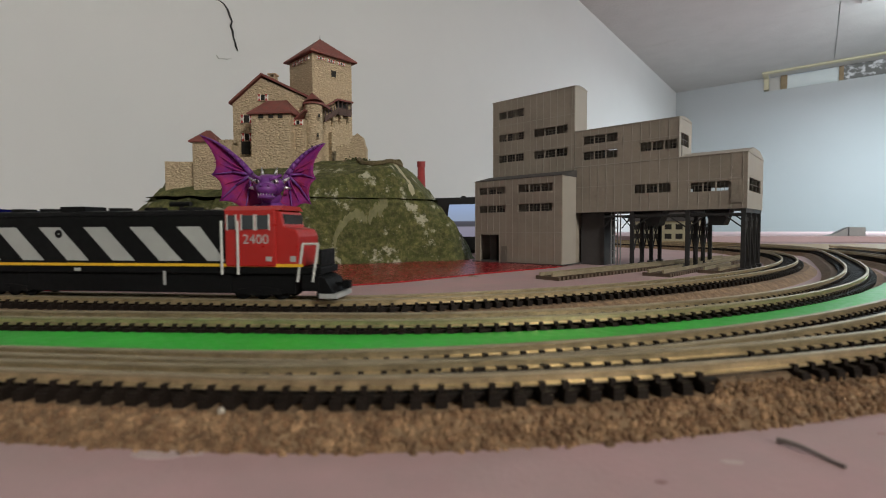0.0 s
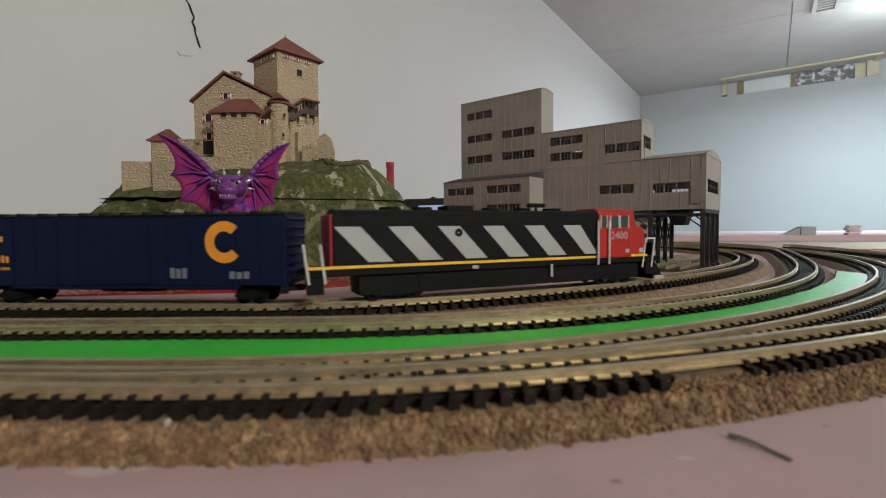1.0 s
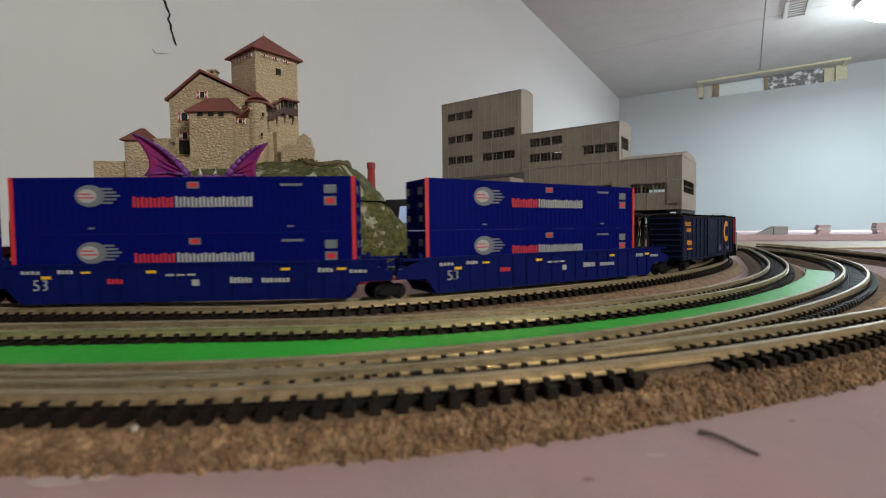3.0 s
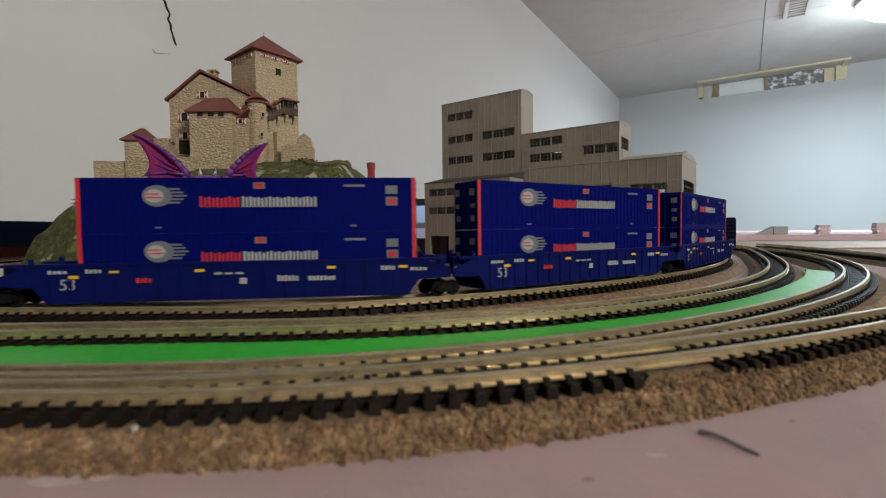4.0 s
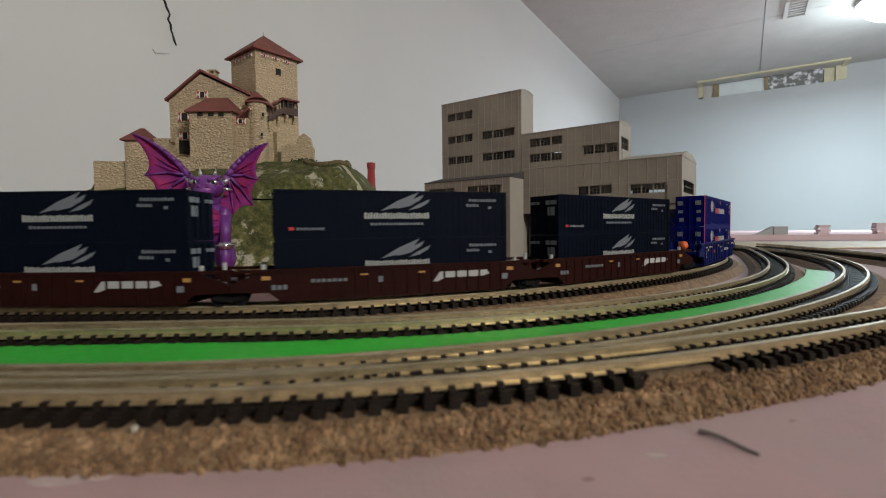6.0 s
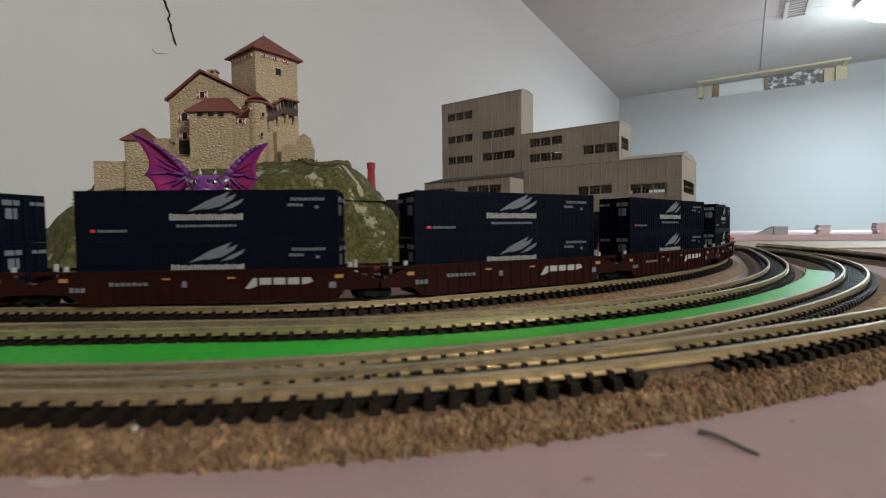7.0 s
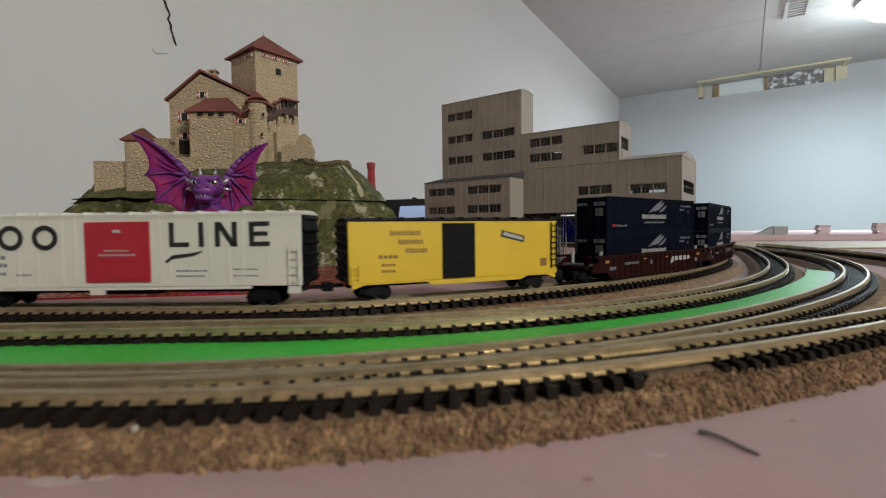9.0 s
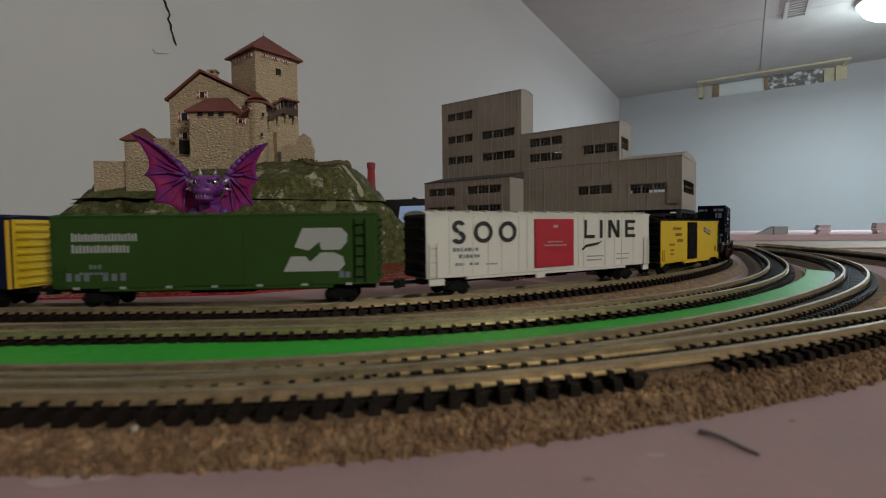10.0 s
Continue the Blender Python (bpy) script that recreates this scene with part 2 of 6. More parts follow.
room_box("window_frame", -0.10, 0.012, BAY0, BAY0 + 0.03, WZ0 + 0.01, CEIL, TRIM, win)
room_box("window_frame", -0.10, -0.01, BAY0 + 0.10, BAY0 + 0.14, WZ0, CEIL, DARKWOOD, win)
room_box("window_frame", -0.10, -0.01, WIN0, WIN0 + 0.025, WZ0, CEIL, DARKWOOD, win)
room_box("window_frame", -0.10, -0.01, WIN1 - 0.03, WIN1, WZ0, CEIL, TRIM, win)
room_box("window_frame", -0.10, 0.012, WIN1 + 0.03, BAY1, WZ0, CEIL, TRIM, win)
room_box("pane", -0.09, -0.085, WIN0 + 0.025, WIN1 - 0.03, WZ0, CEIL + 0.02, GLASS_BRIGHT, win)
for a0, a1, o0, o1 in ((0.13, 0.17, BAY0, BAY1), (0.014, 0.129, BAY0, BAY0 + 0.03), (0.014, 0.129, BAY1 - 0.03, BAY1)):
    tagged(room_box("trim", a0, a1, o0, o1, CEIL - 0.012, CEIL - 0.001, TRIM, None, ""), kind="structure")
tagged(room_box("wall_south", -0.12, LEN, WID, WID + 0.12, FLOOR_Z, CEIL, WALLP), kind="structure")
tagged(room_box("wall_west", LEN, LEN + 0.12, -0.12, WID + 0.12, FLOOR_Z, CEIL, WALLP), kind="structure")
# ceiling of large textured boards with sunk joints, one mesh
bm = bmesh.new()
for i in range(6):
    for j in range(6):
        a0, a1 = max(0.0, i * 1.3 - 0.1), min(LEN, (i + 1) * 1.3 - 0.1 - 0.003)
        o0, o1 = max(0.0, j * 1.0 + 0.0), min(WID, (j + 1) * 1.0 - 0.004)
        if o1 <= o0:
            continue
        vs = [bm.verts.new(room(a, o, z)) for z in (CEIL, CEIL + 0.02) for a, o in ((a0, o0), (a1, o0), (a1, o1), (a0, o1))]
        for f in ((0, 1, 2, 3), (7, 6, 5, 4), (4, 5, 1, 0), (5, 6, 2, 1), (6, 7, 3, 2), (7, 4, 0, 3)):
            bm.faces.new([vs[k] for k in f])
vs = [bm.verts.new(room(a, o, CEIL + 0.021)) for a, o in ((-0.1, -0.1), (LEN + 0.1, -0.1), (LEN + 0.1, WID + 0.1), (-0.1, WID + 0.1))]
bm.faces.new(vs)
bmesh.ops.recalc_face_normals(bm, faces=bm.faces)
tagged(part("ceiling", bm, CEILM), kind="structure")
# flush ceiling vent
vent = thing("ceiling_vent", "white painted square ceiling vent", "vent")
VA, VO = 1.14, 1.08
room_box("frame", VA, VA + 0.24, VO, VO + 0.018, CEIL - 0.012, CEIL - 0.001, CEILM, vent)
room_box("frame", VA, VA + 0.24, VO + 0.092, VO + 0.11, CEIL - 0.012, CEIL - 0.001, CEILM, vent)
room_box("frame", VA, VA + 0.025, VO + 0.019, VO + 0.091, CEIL - 0.012, CEIL - 0.001, CEILM, vent)
for k in range(6):
    room_box("slat", VA + 0.04 + k * 0.032, VA + 0.055 + k * 0.032, VO + 0.02, VO + 0.09, CEIL - 0.008, CEIL - 0.002, CEILM, vent)


def ceiling_lamp(a, o):
    lampo = thing("ceiling_lamp", "round white glass ceiling lamp, lit", "ceiling lamp", Matrix.Translation(room(a, o, CEIL)), "lamps of the room")
    bm = bmesh.new()
    bmesh.ops.create_uvsphere(bm, u_segments=24, v_segments=12, radius=0.15)
    bmesh.ops.scale(bm, vec=(1, 1, 0.55), verts=bm.verts)
    bmesh.ops.translate(bm, vec=(0, 0, -0.035), verts=bm.verts)
    sh = part("shade", bm, LAMPGLOW, lampo, "glowing white glass bowl", True)
    sh.visible_shadow = False
    bm = bmesh.new()
    rod(bm, (0, 0, -22), (0, 0, 0), 165, 28)
    part("base", bm, CEILM, lampo)


LAMPGLOW = glow("lit_lamp_glass", (1.0, 0.97, 0.9), 4.0)
ceiling_lamp(*LAMP_A)
# fitting for the assumed second lamp, out of view
ceiling_lamp(*UNSEEN_LAMP)


# crack in the wall paint with the faint outline of an old patch
def wall_point(along, z, out=0.0015):
    return room(along, out, z)


def wall_strip(name, pts, w, material, label):
    vs, fs = [], []
    for k, (a, z) in enumerate(pts):
        ww = w * (0.6 + 0.8 * ((k * 37 % 10) / 10))
        for q in (0, 0.0025):
            vs += [room(a - ww, q, z), room(a + ww, q, z + ww * 0.3)]
    for k in range(len(pts) - 1):
        i, j = 4 * k, 4 * k + 4
        fs += [(i + 2, i + 3, j + 3, j + 2), (i, i + 2, j + 2, j), (i + 1, j + 1, j + 3, i + 3)]
    return tagged(raw(name, vs, fs, material), label, "crack", kind="structure")


CRA = CRACK_AT
rng = random.Random(5)
pts = [(CRA[0] + d * 0.001 + rng.uniform(-0.0015, 0.0015), CRA[1] + z * 0.001) for d, z in
       ((0, 0), (3, 8), (5, 17), (8, 26), (9, 36), (13, 45), (12, 55), (16, 66), (18, 76), (26, 84), (37, 88), (45, 86), (52, 89))]
wall_strip("trim_crack", pts, 0.0015, PLASTER_CRACK, "jagged black crack in the pale wall paint")
PATCH = mat("wall_patch_edge", (0.56, 0.56, 0.54), 0.9, vary=0.1)
wall_strip("trim_patch", [(CRA[0] + d * 0.001, CRA[1] + z * 0.001) for d, z in ((14, -18), (22, -22), (34, -24), (40, -26), (44, -20))], 0.0005, PATCH, "faint pencil outline of an old wall patch")


# ---- table: pink foam sheets on a frame
TABLE = thing("train_table", "large table of pink insulation foam boards, scuffed and stained", "table", kind="structure")
tt = raw("tabletop", [(x, y, z) for z in (-0.05, 0.0) for x, y in ((-1.6, -0.55), (2.6, -0.55), (2.6, 3.4), (-1.6, 3.4))],
         [(3, 2, 1, 0), (4, 5, 6, 7), (0, 1, 5, 4), (1, 2, 6, 5), (2, 3, 7, 6), (3, 0, 4, 7)], FOAM, TABLE)
cut = bmesh.new()
cut.from_mesh(tt.data)
nrm = Vector((math.cos(radians(AZ)), -math.sin(radians(AZ)), 0))
bmesh.ops.bisect_plane(cut, geom=cut.verts[:] + cut.edges[:] + cut.faces[:], plane_co=room(0, 0.004, 0), plane_no=-nrm, clear_outer=True)
ee = [e for e in cut.edges if e.is_boundary]
bmesh.ops.holes_fill(cut, edges=ee)
nrm2 = Vector((math.sin(radians(AZ)), math.cos(radians(AZ)), 0))
bmesh.ops.bisect_plane(cut, geom=cut.verts[:] + cut.edges[:] + cut.faces[:], plane_co=room(0.9, 0, 0), plane_no=nrm2, clear_outer=True)
bmesh.ops.holes_fill(cut, edges=[e for e in cut.edges if e.is_boundary])
cut.to_mesh(tt.data)
cut.free()
WOODT = mat("pine_bench_top", (0.45, 0.32, 0.18), 0.6, vary=0.2, scale=14, color2=(0.36, 0.24, 0.12))
for px_, py_ in ((-0.5, -0.4), (2.3, -0.4), (1.2, 1.9)):
    raw("leg", [(px_ + a, py_ + b, z) for z in (FLOOR_Z, -0.05) for a, b in ((-.04, -.04), (.04, -.04), (.04, .04), (-.04, .04))],
        [(3, 2, 1, 0), (4, 5, 6, 7), (0, 1, 5, 4), (1, 2, 6, 5), (2, 3, 7, 6), (3, 0, 4, 7)], WOODT, TABLE)


def flat_band(name, key, s0, s1, in_off, out_off, z, material, label, wob=0.0):
    """A painted strip on the foam between two offsets of a track, with a wavering brush edge and real thickness."""
    n = int((s1 - s0) / 0.004)
    vs, fs = [], []
    for i in range(n + 1):
        s = s0 + (s1 - s0) * i / n
        o1 = (in_off(s) if callable(in_off) else in_off) + wob * noise.noise((s * 60, 1.3, 0))
        o2 = (out_off(s) if callable(out_off) else out_off) + wob * noise.noise((s * 60, 7.7, 0))
        for o, h in ((o1, z - 3.4), (o1, z), ((o1 + o2) / 2, z), (o2, z), (o2, z - 3.4)):
            vs.append(on_line(key, s, o * MM, h * MM)[0])
    for i in range(n):
        for j in range(4):
            fs.append((i * 5 + j, i * 5 + j + 1, (i + 1) * 5 + j + 1, (i + 1) * 5 + j))
    return tagged(raw(name, vs, fs, material), label, "paint strip", kind="structure")


def c_gap(s):
    """How far the third track's near edge lies out from the second track (mm)."""
    p, hd = on_line("b", s)
    best = 99
    L = LINES["c"]
    d = np.hypot(L[:, 1] - p.x, L[:, 2] - p.y)
    return float(d.min()) * 1000


flat_band("ground_paint_green", "b", -0.16, 0.326, lambda s: 7.6 + 45 * max(0.0, s - 0.18), lambda s: max(8.0 + 45 * max(0.0, s - 0.18), max(10.0, c_gap(s) - 7.9) - 26 * max(0.0, (s - 0.300) / 0.026) ** 2), 4.2, GREEN, "bright green painted strip of foam between the tracks", 0.8)

# red glossy painted patch in front of the hill, on the foam
prng = random.Random(3)
P1 = [(-0.40, 0.200), (-0.10, 0.232), (-0.055, 0.262), (-0.005, 0.318), (0.05, 0.372), (0.075, 0.42), (-0.02, 0.46), (-0.10, 0.40), (-0.2, 0.36), (-0.38, 0.34)]
bm = bmesh.new()
prism(bm, [(x * 1000, y * 1000) for x, y in P1], -0.4, 0.9, axis="z")
tagged(part("ground_paint_red", bm, REDPAINT), "glossy red painted patch on the foam before the hill", "paint patch", kind="structure")

# ---- tracks
NICK = mat("dull_track_screw", (0.3, 0.3, 0.3), 0.4, 0.8)
TIE_MESH = None


def tie_mesh():
    bm = bmesh.new()
    for x0, x1, z1 in ((-0.95, 0.95, 4.6), (-0.75, 0.75, 5.0)):
        box(bm, x0, x1, -7.7 - (z1 < 4.8) * 0.35, 7.7 + (z1 < 4.8) * 0.35, 3.0 + (z1 > 4.8) * 1.6, z1)
    for y in (-5.5, -3.5, 3.5, 5.5):
        box(bm, -0.5, 0.5, y - 0.5, y + 0.5, 5.0, 6.0)
    bmesh.ops.recalc_face_normals(bm, faces=bm.faces)
    me = bpy.data.meshes.new("tie")
    bm.to_mesh(me)
    bm.free()
    me.materials.append(TIE)
    return me


def railway_track(key, s0, s1, seen0, seen1, label, bed=True, pitch=0.0040, skip=()):
    tr = thing("railway_track", label, "railway track", group="tracks of the layout")
    for o in (-4.5, 4.5):
        prof = [(o - 1.05, 5.35), (o + 1.05, 5.35), (o + 1.05, 5.65), (o + 0.3, 5.85), (o + 0.3, 6.75), (o + 0.55, 6.95), (o + 0.55, 7.42),
                (o + 0.4, 7.5), (o - 0.4, 7.5), (o - 0.55, 7.42), (o - 0.55, 6.95), (o - 0.3, 6.75), (o - 0.3, 5.85), (o - 1.05, 5.65)]
        sweep("rail", key, s0, s1, prof, [RAILWEB, RAIL], tr, step=0.005, slots=[0, 0, 0, 0, 0, 1, 1, 1, 1, 1, 0, 0, 0, 0])
    if bed:
        sweep("roadbed", key, s0, s1, [(-15.5, 0.0), (15.5, 0.0), (11.2, 3.05), (-11.2, 3.05)], CORK, tr, "cork roadbed strip", step=0.008)
    # web between the sleepers under each rail
    for o in (-4.5, 4.5):
        sweep("tie_strip", key, s0, s1, [(o - 0.8, 3.05), (o + 0.8, 3.05), (o + 0.8, 4.4), (o - 0.8, 4.4)], TIE, tr, step=0.01)
    me = tie_mesh()
    s = seen0
    i = 0
    while s < seen1:
        if not any(a < s < b for a, b in skip):
            p, hd = on_line(key, s, 0, 0)
            ob = new("tie", me)
            ob.matrix_basis = Matrix.Translation(p) @ Matrix.Rotation(hd + random.uniform(-0.02, 0.02), 4, "Z")
            ob.parent = tr
        s += pitch
    return tr
railway_track("a", -1.72, 1.58, -0.14, 0.62, "inner model railway track, tarnished rails on black sleepers")
railway_track("b", -0.20, 1.10, -0.12, 0.72, "second model railway track, tarnished rails on black sleepers")
railway_track("c", -0.18, 1.10, 0.02, 0.74, "third model railway track meeting the front one, on black sleepers")
railway_track("d", -0.18, 0.78, -0.10, 0.66, "front model railway track on a thick cork bed", skip=((0.088, 0.104),))
# coarse loose cork crumbs on the front bed's shoulder
rng = random.Random(11)
vs, fs = [], []
G_ = (1 + 5 ** 0.5) / 2
ICO = [Vector(v).normalized() for v in ((-1, G_, 0), (1, G_, 0), (-1, -G_, 0), (1, -G_, 0), (0, -1, G_), (0, 1, G_), (0, -1, -G_), (0, 1, -G_), (G_, 0, -1), (G_, 0, 1), (-G_, 0, -1), (-G_, 0, 1))]
ICOF = ((0, 11, 5), (0, 5, 1), (0, 1, 7), (0, 7, 10), (0, 10, 11), (1, 5, 9), (5, 11, 4), (11, 10, 2), (10, 7, 6), (7, 1, 8),
        (3, 9, 4), (3, 4, 2), (3, 2, 6), (3, 6, 8), (3, 8, 9), (4, 9, 5), (2, 4, 11), (6, 2, 10), (8, 6, 7), (9, 8, 1))
for i in range(7200):
    s = rng.uniform(-0.13, 0.27)
    o = rng.uniform(9.2, 16.2)
    zz = 3.0 if o < 11.2 else max(0.0, 3.0 - (o - 11.2) * 0.68)
    if o > 15.5 and rng.random() < 0.8:
        continue
    p, hd = on_line("d", s, o * MM, zz * MM)
    r = rng.choice((rng.uniform(0.25, 0.5), rng.uniform(0.4, 0.8))) * MM
    base = len(vs)
    q = Euler((rng.uniform(0, 6), rng.uniform(0, 6), rng.uniform(0, 6))).to_matrix()
    sq = Vector((rng.uniform(0.75, 1.25), rng.uniform(0.75, 1.25), rng.uniform(0.6, 1.0)))
    for v in ICO:
        vs.append(p + q @ (Vector((v.x * sq.x, v.y * sq.y, v.z * sq.z)) * r * rng.uniform(0.82, 1.15)))
    fs += [tuple(base + k for k in f) for f in ICOF]
for i in range(420):                 # spilled over the joint of the front rail
    s = rng.gauss(0.096, 0.006)
    o = rng.uniform(5.4, 10.0)
    p, hd = on_line("d", s, o * MM, (3.2 + rng.uniform(0, 0.9) * max(0.0, 1 - (o - 5.4) / 5)) * MM)
    r = rng.uniform(0.25, 0.6) * MM
    base = len(vs)
    for v in ICO:
        vs.append(p + v * r * rng.uniform(0.75, 1.15))
    fs += [tuple(base + k for k in f) for f in ICOF]
CRUMB = mat("cork_crumb", (0.135, 0.073, 0.037), 0.95, vary=0.4, scale=200, color2=(0.30, 0.185, 0.10), mix_at=0.55, soft=0.2, per=0.6)
tagged(raw("cork_crumbs", vs, fs, CRUMB), "loose brown cork crumbs along the front roadbed", "ballast", kind="stuff")
JOIN = mat("cork_dusted_joiner", (0.15, 0.095, 0.055), 0.9, 0.0, vary=0.4, scale=300, bump=0.5, bscale=900)
for i_, (s_, o_, w_) in enumerate(((0.088, 5.0, 15),)):
    jb = sweep("rail_joiner", "d", s_, s_ + w_ * MM, [(o_ - 0.8, 3.0), (o_ + 2.6, 3.0), (o_ + 1.8, 3.7), (o_ + 0.8, 4.3), (o_ - 0.4, 4.6), (o_ - 0.7, 4.2)], JOIN, step=0.0016, wobble=0.5)
    tagged(jb, "metal joiner on the front rail, dusted with cork", "rail joiner", "rail joiners")
STAIN = mat("dark_pink_stain", (0.30, 0.17, 0.17), 0.8, vary=0.3, scale=300)
SCUFF = mat("pale_scuffed_foam", (0.46, 0.36, 0.355), 0.9, vary=0.2, scale=300)
for i_, (x_, y_, r_, m_) in enumerate(((0.0176, 0.0572, 0.7, STAIN), (-0.049, 0.0585, 2.2, SCUFF), (-0.0445, 0.0592, 1.2, SCUFF), (0.0285, 0.0630, 0.9, SCUFF), (0.055, 0.074, 0.5, STAIN))):
    bm = bmesh.new()
    poly = [(x_ * 1000 + r_ * (1.7 if m_ is SCUFF else 1.1) * math.cos(a * 0.5236) * (1 + 0.35 * noise.noise((a, i_, 0))), y_ * 1000 + r_ * 0.6 * math.sin(a * 0.5236) * (1 + 0.35 * noise.noise((a, i_, 3)))) for a in range(12)]
    prism(bm, poly, -0.05, 0.08, axis="z")
    tagged(part("ground_stain", bm, m_), "small stain on the pink foam board" if m_ is STAIN else "pale scuff on the pink foam board", "stain", kind="structure")
# pale pebble, dropped stick, joiner block, foam stains
bm = bmesh.new()
bmesh.ops.create_icosphere(bm, subdivisions=2, radius=0.0006)
for v in bm.verts:
    v.co *= 1 + 0.3 * noise.noise(v.co * 900)
pb = part("pebble", bm, mat("pale_stone", (0.34, 0.30, 0.25), 0.8, bump=0.3), smooth=True)
pb.location = on_line("d", 0.008, 0.0102, 0.0038)[0]
tagged(pb, "small pale grey pebble on the cork bed", "pebble")
bm = bmesh.new()
for k in range(5):
    a, b = k / 5, (k + 1) / 5
    f = lambda u: (37.9 + 4.2 * u, 69.6 - 7.2 * u + 0.5 * math.sin(3 * u), 0.45 + 0.2 * math.sin(5 * u))
    rod(bm, f(a), f(b), 0.36 * (1.1 - 0.5 * a), 6, 0.36 * (1.1 - 0.5 * b))
tagged(part("twig", bm, mat("dark_twig", (0.17, 0.14, 0.13), 0.8, vary=0.3)), "thin dark twig lying on the pink foam", "twig")

# ---- the hill under the castle, in two moulded halves
GRASS = mat("flocked_hillside", (0.046, 0.052, 0.011), 0.95, vary=0.7, scale=140, bump=1.0, bscale=620, color2=(0.125, 0.118, 0.042), mix_at=0.54, soft=0.2)
_nt = GRASS.node_tree            # pale plaster showing through the flock
_b = _nt.nodes["Principled BSDF"]
_src = _b.inputs["Base Color"].links[0].from_socket
_n = _nt.nodes.new("ShaderNodeTexNoise")
_n.inputs["Scale"].default_value, _n.inputs["Detail"].default_value, _n.inputs["Roughness"].default_value = 55, 9, 0.72
_t = _nt.nodes.new("ShaderNodeTexCoord")
_nt.links.new(_t.outputs["Object"], _n.inputs["Vector"])
_r = _nt.nodes.new("ShaderNodeMapRange")
_r.inputs["From Min"].default_value, _r.inputs["From Max"].default_value = 0.565, 0.62
_nt.links.new(_n.outputs["Fac"], _r.inputs["Value"])
_m = _nt.nodes.new("ShaderNodeMix")
_m.data_type = "RGBA"
_nt.links.new(_r.outputs[0], _m.inputs["Factor"])
_nt.links.new(_src, _m.inputs["A"])
_m.inputs["B"].default_value = (0.36, 0.34, 0.26, 1)
_nt.links.new(_m.outputs["Result"], _b.inputs["Base Color"])
PATHM = mat("sandy_path", (0.36, 0.32, 0.22), 0.9, vary=0.3, scale=120, bump=0.6, bscale=500)

HC = Vector((-0.205, 0.462))


def hill_height(x, y):
    """Height in mm of the hillside at a place in metres."""
    dx, dy = x - HC.x, y - HC.y
    rx = 0.180 if dx > 0 else 0.152
    ry = 0.146 if dy < 0 else 0.17
    # the front right is cut back along a slanting foot
    slant = max(0.0, dx + 0.06) * 0.80 if dy < 0 else 0.0
    ry = max(0.05, ry - slant * 0.62)
    q = (abs(dx / rx) ** 2.6 + abs(dy / ry) ** 2.4) ** (1 / 2.5)
    q += 0.07 * noise.noise((x * 24, y * 24, 0.4)) + 0.035 * noise.noise((x * 70, y * 70, 1.4))
    steep = 0.27 if dx < 0.03 else 0.20
    top = 55 + 41 * min(1, max(0, (dy + 0.055) / 0.055)) if dx < -0.02 else 66 + 30 * min(1, max(0, (dy + 0.085) / 0.07))
    top -= 26 * min(1.7, (dx - 0.112) / 0.024) if dx > 0.112 else 0
    rise = min(1.0, max(-0.3, (1.0 - q) / steep))
    h = top * (1 - (1 - rise) ** 1.6 if rise > 0 else rise)
    h += (3.8 * noise.noise((x * 55, y * 55, 2.0)) + 2.4 * noise.noise((x * 150, y * 150, 5.0)) + 1.2 * noise.noise((x * 380, y * 380, 8.0))) * (1 if rise < 0.98 else 0.3)
    return h


def hill_half(name, lo, hi, parent, label):
    n = 215
    x0, x1, y0, y1 = HC.x - 0.21, HC.x + 0.20, HC.y - 0.165, HC.y + 0.19
    vs, idx, fs = [], {}, []
    for i in range(n + 1):
        for j in range(n + 1):
            x, y = x0 + (x1 - x0) * i / n, y0 + (y1 - y0) * j / n
            h = hill_height(x, y)
            idx[i, j] = (len(vs), h)
            w = 0.6 * noise.noise((x * 90, y * 90, 9.0))
            vs.append((x, y, min(max(h, lo + w), hi + w) * MM))
    for i in range(n):
        for j in range(n):
            c = [idx[i, j], idx[i + 1, j], idx[i + 1, j + 1], idx[i, j + 1]]
            if all(h < lo - 4 for _, h in c):
                continue
            fs.append(tuple(k for k, _ in c))
    return raw(name, vs, fs, GRASS, parent, label, True)


hill = thing("hill", "moulded model hill with olive green flock and bare plaster", "hill")
hill_half("lower_half", 0.0, 56.9, hill, "steep grassy lower half")
hill_half("upper_half", 57.6, 200.0, hill, "grassy top with a sandy path")


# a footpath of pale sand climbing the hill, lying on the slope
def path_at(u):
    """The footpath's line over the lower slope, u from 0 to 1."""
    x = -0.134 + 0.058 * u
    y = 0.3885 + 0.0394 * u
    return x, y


def worn_strip(name, line, width, material, label):
    """An uneven strip of bare ground that follows the slope along a line of (x, y)."""
    vs, fs = [], []
    m = 7
    for k, (x, y) in enumerate(line):
        x2, y2 = line[min(k + 1, len(line) - 1)]
        x1, y1 = line[max(k - 1, 0)]
        d = Vector((x2 - x1, y2 - y1, 0)).normalized()
        w = width * (0.75 + 0.5 * noise.noise((k * 0.45, width * 900, 0)))
        for j in range(m):
            v = (j / (m - 1) - 0.5) * 2
            px, py = x - d.y * v * w, y + d.x * v * w
            lift = 0.5 - 1.4 * abs(v) ** 2 + 0.5 * noise.noise((px * 400, py * 400, 4.0))
            vs.append((px, py, (hill_height(px, py) + lift) * MM))
    for k in range(len(line) - 1):
        for j in range(m - 1):
            fs.append((k * m + j, (k + 1) * m + j, (k + 1) * m + j + 1, k * m + j + 1))
    return raw(name, vs, fs, material, hill, label, True)


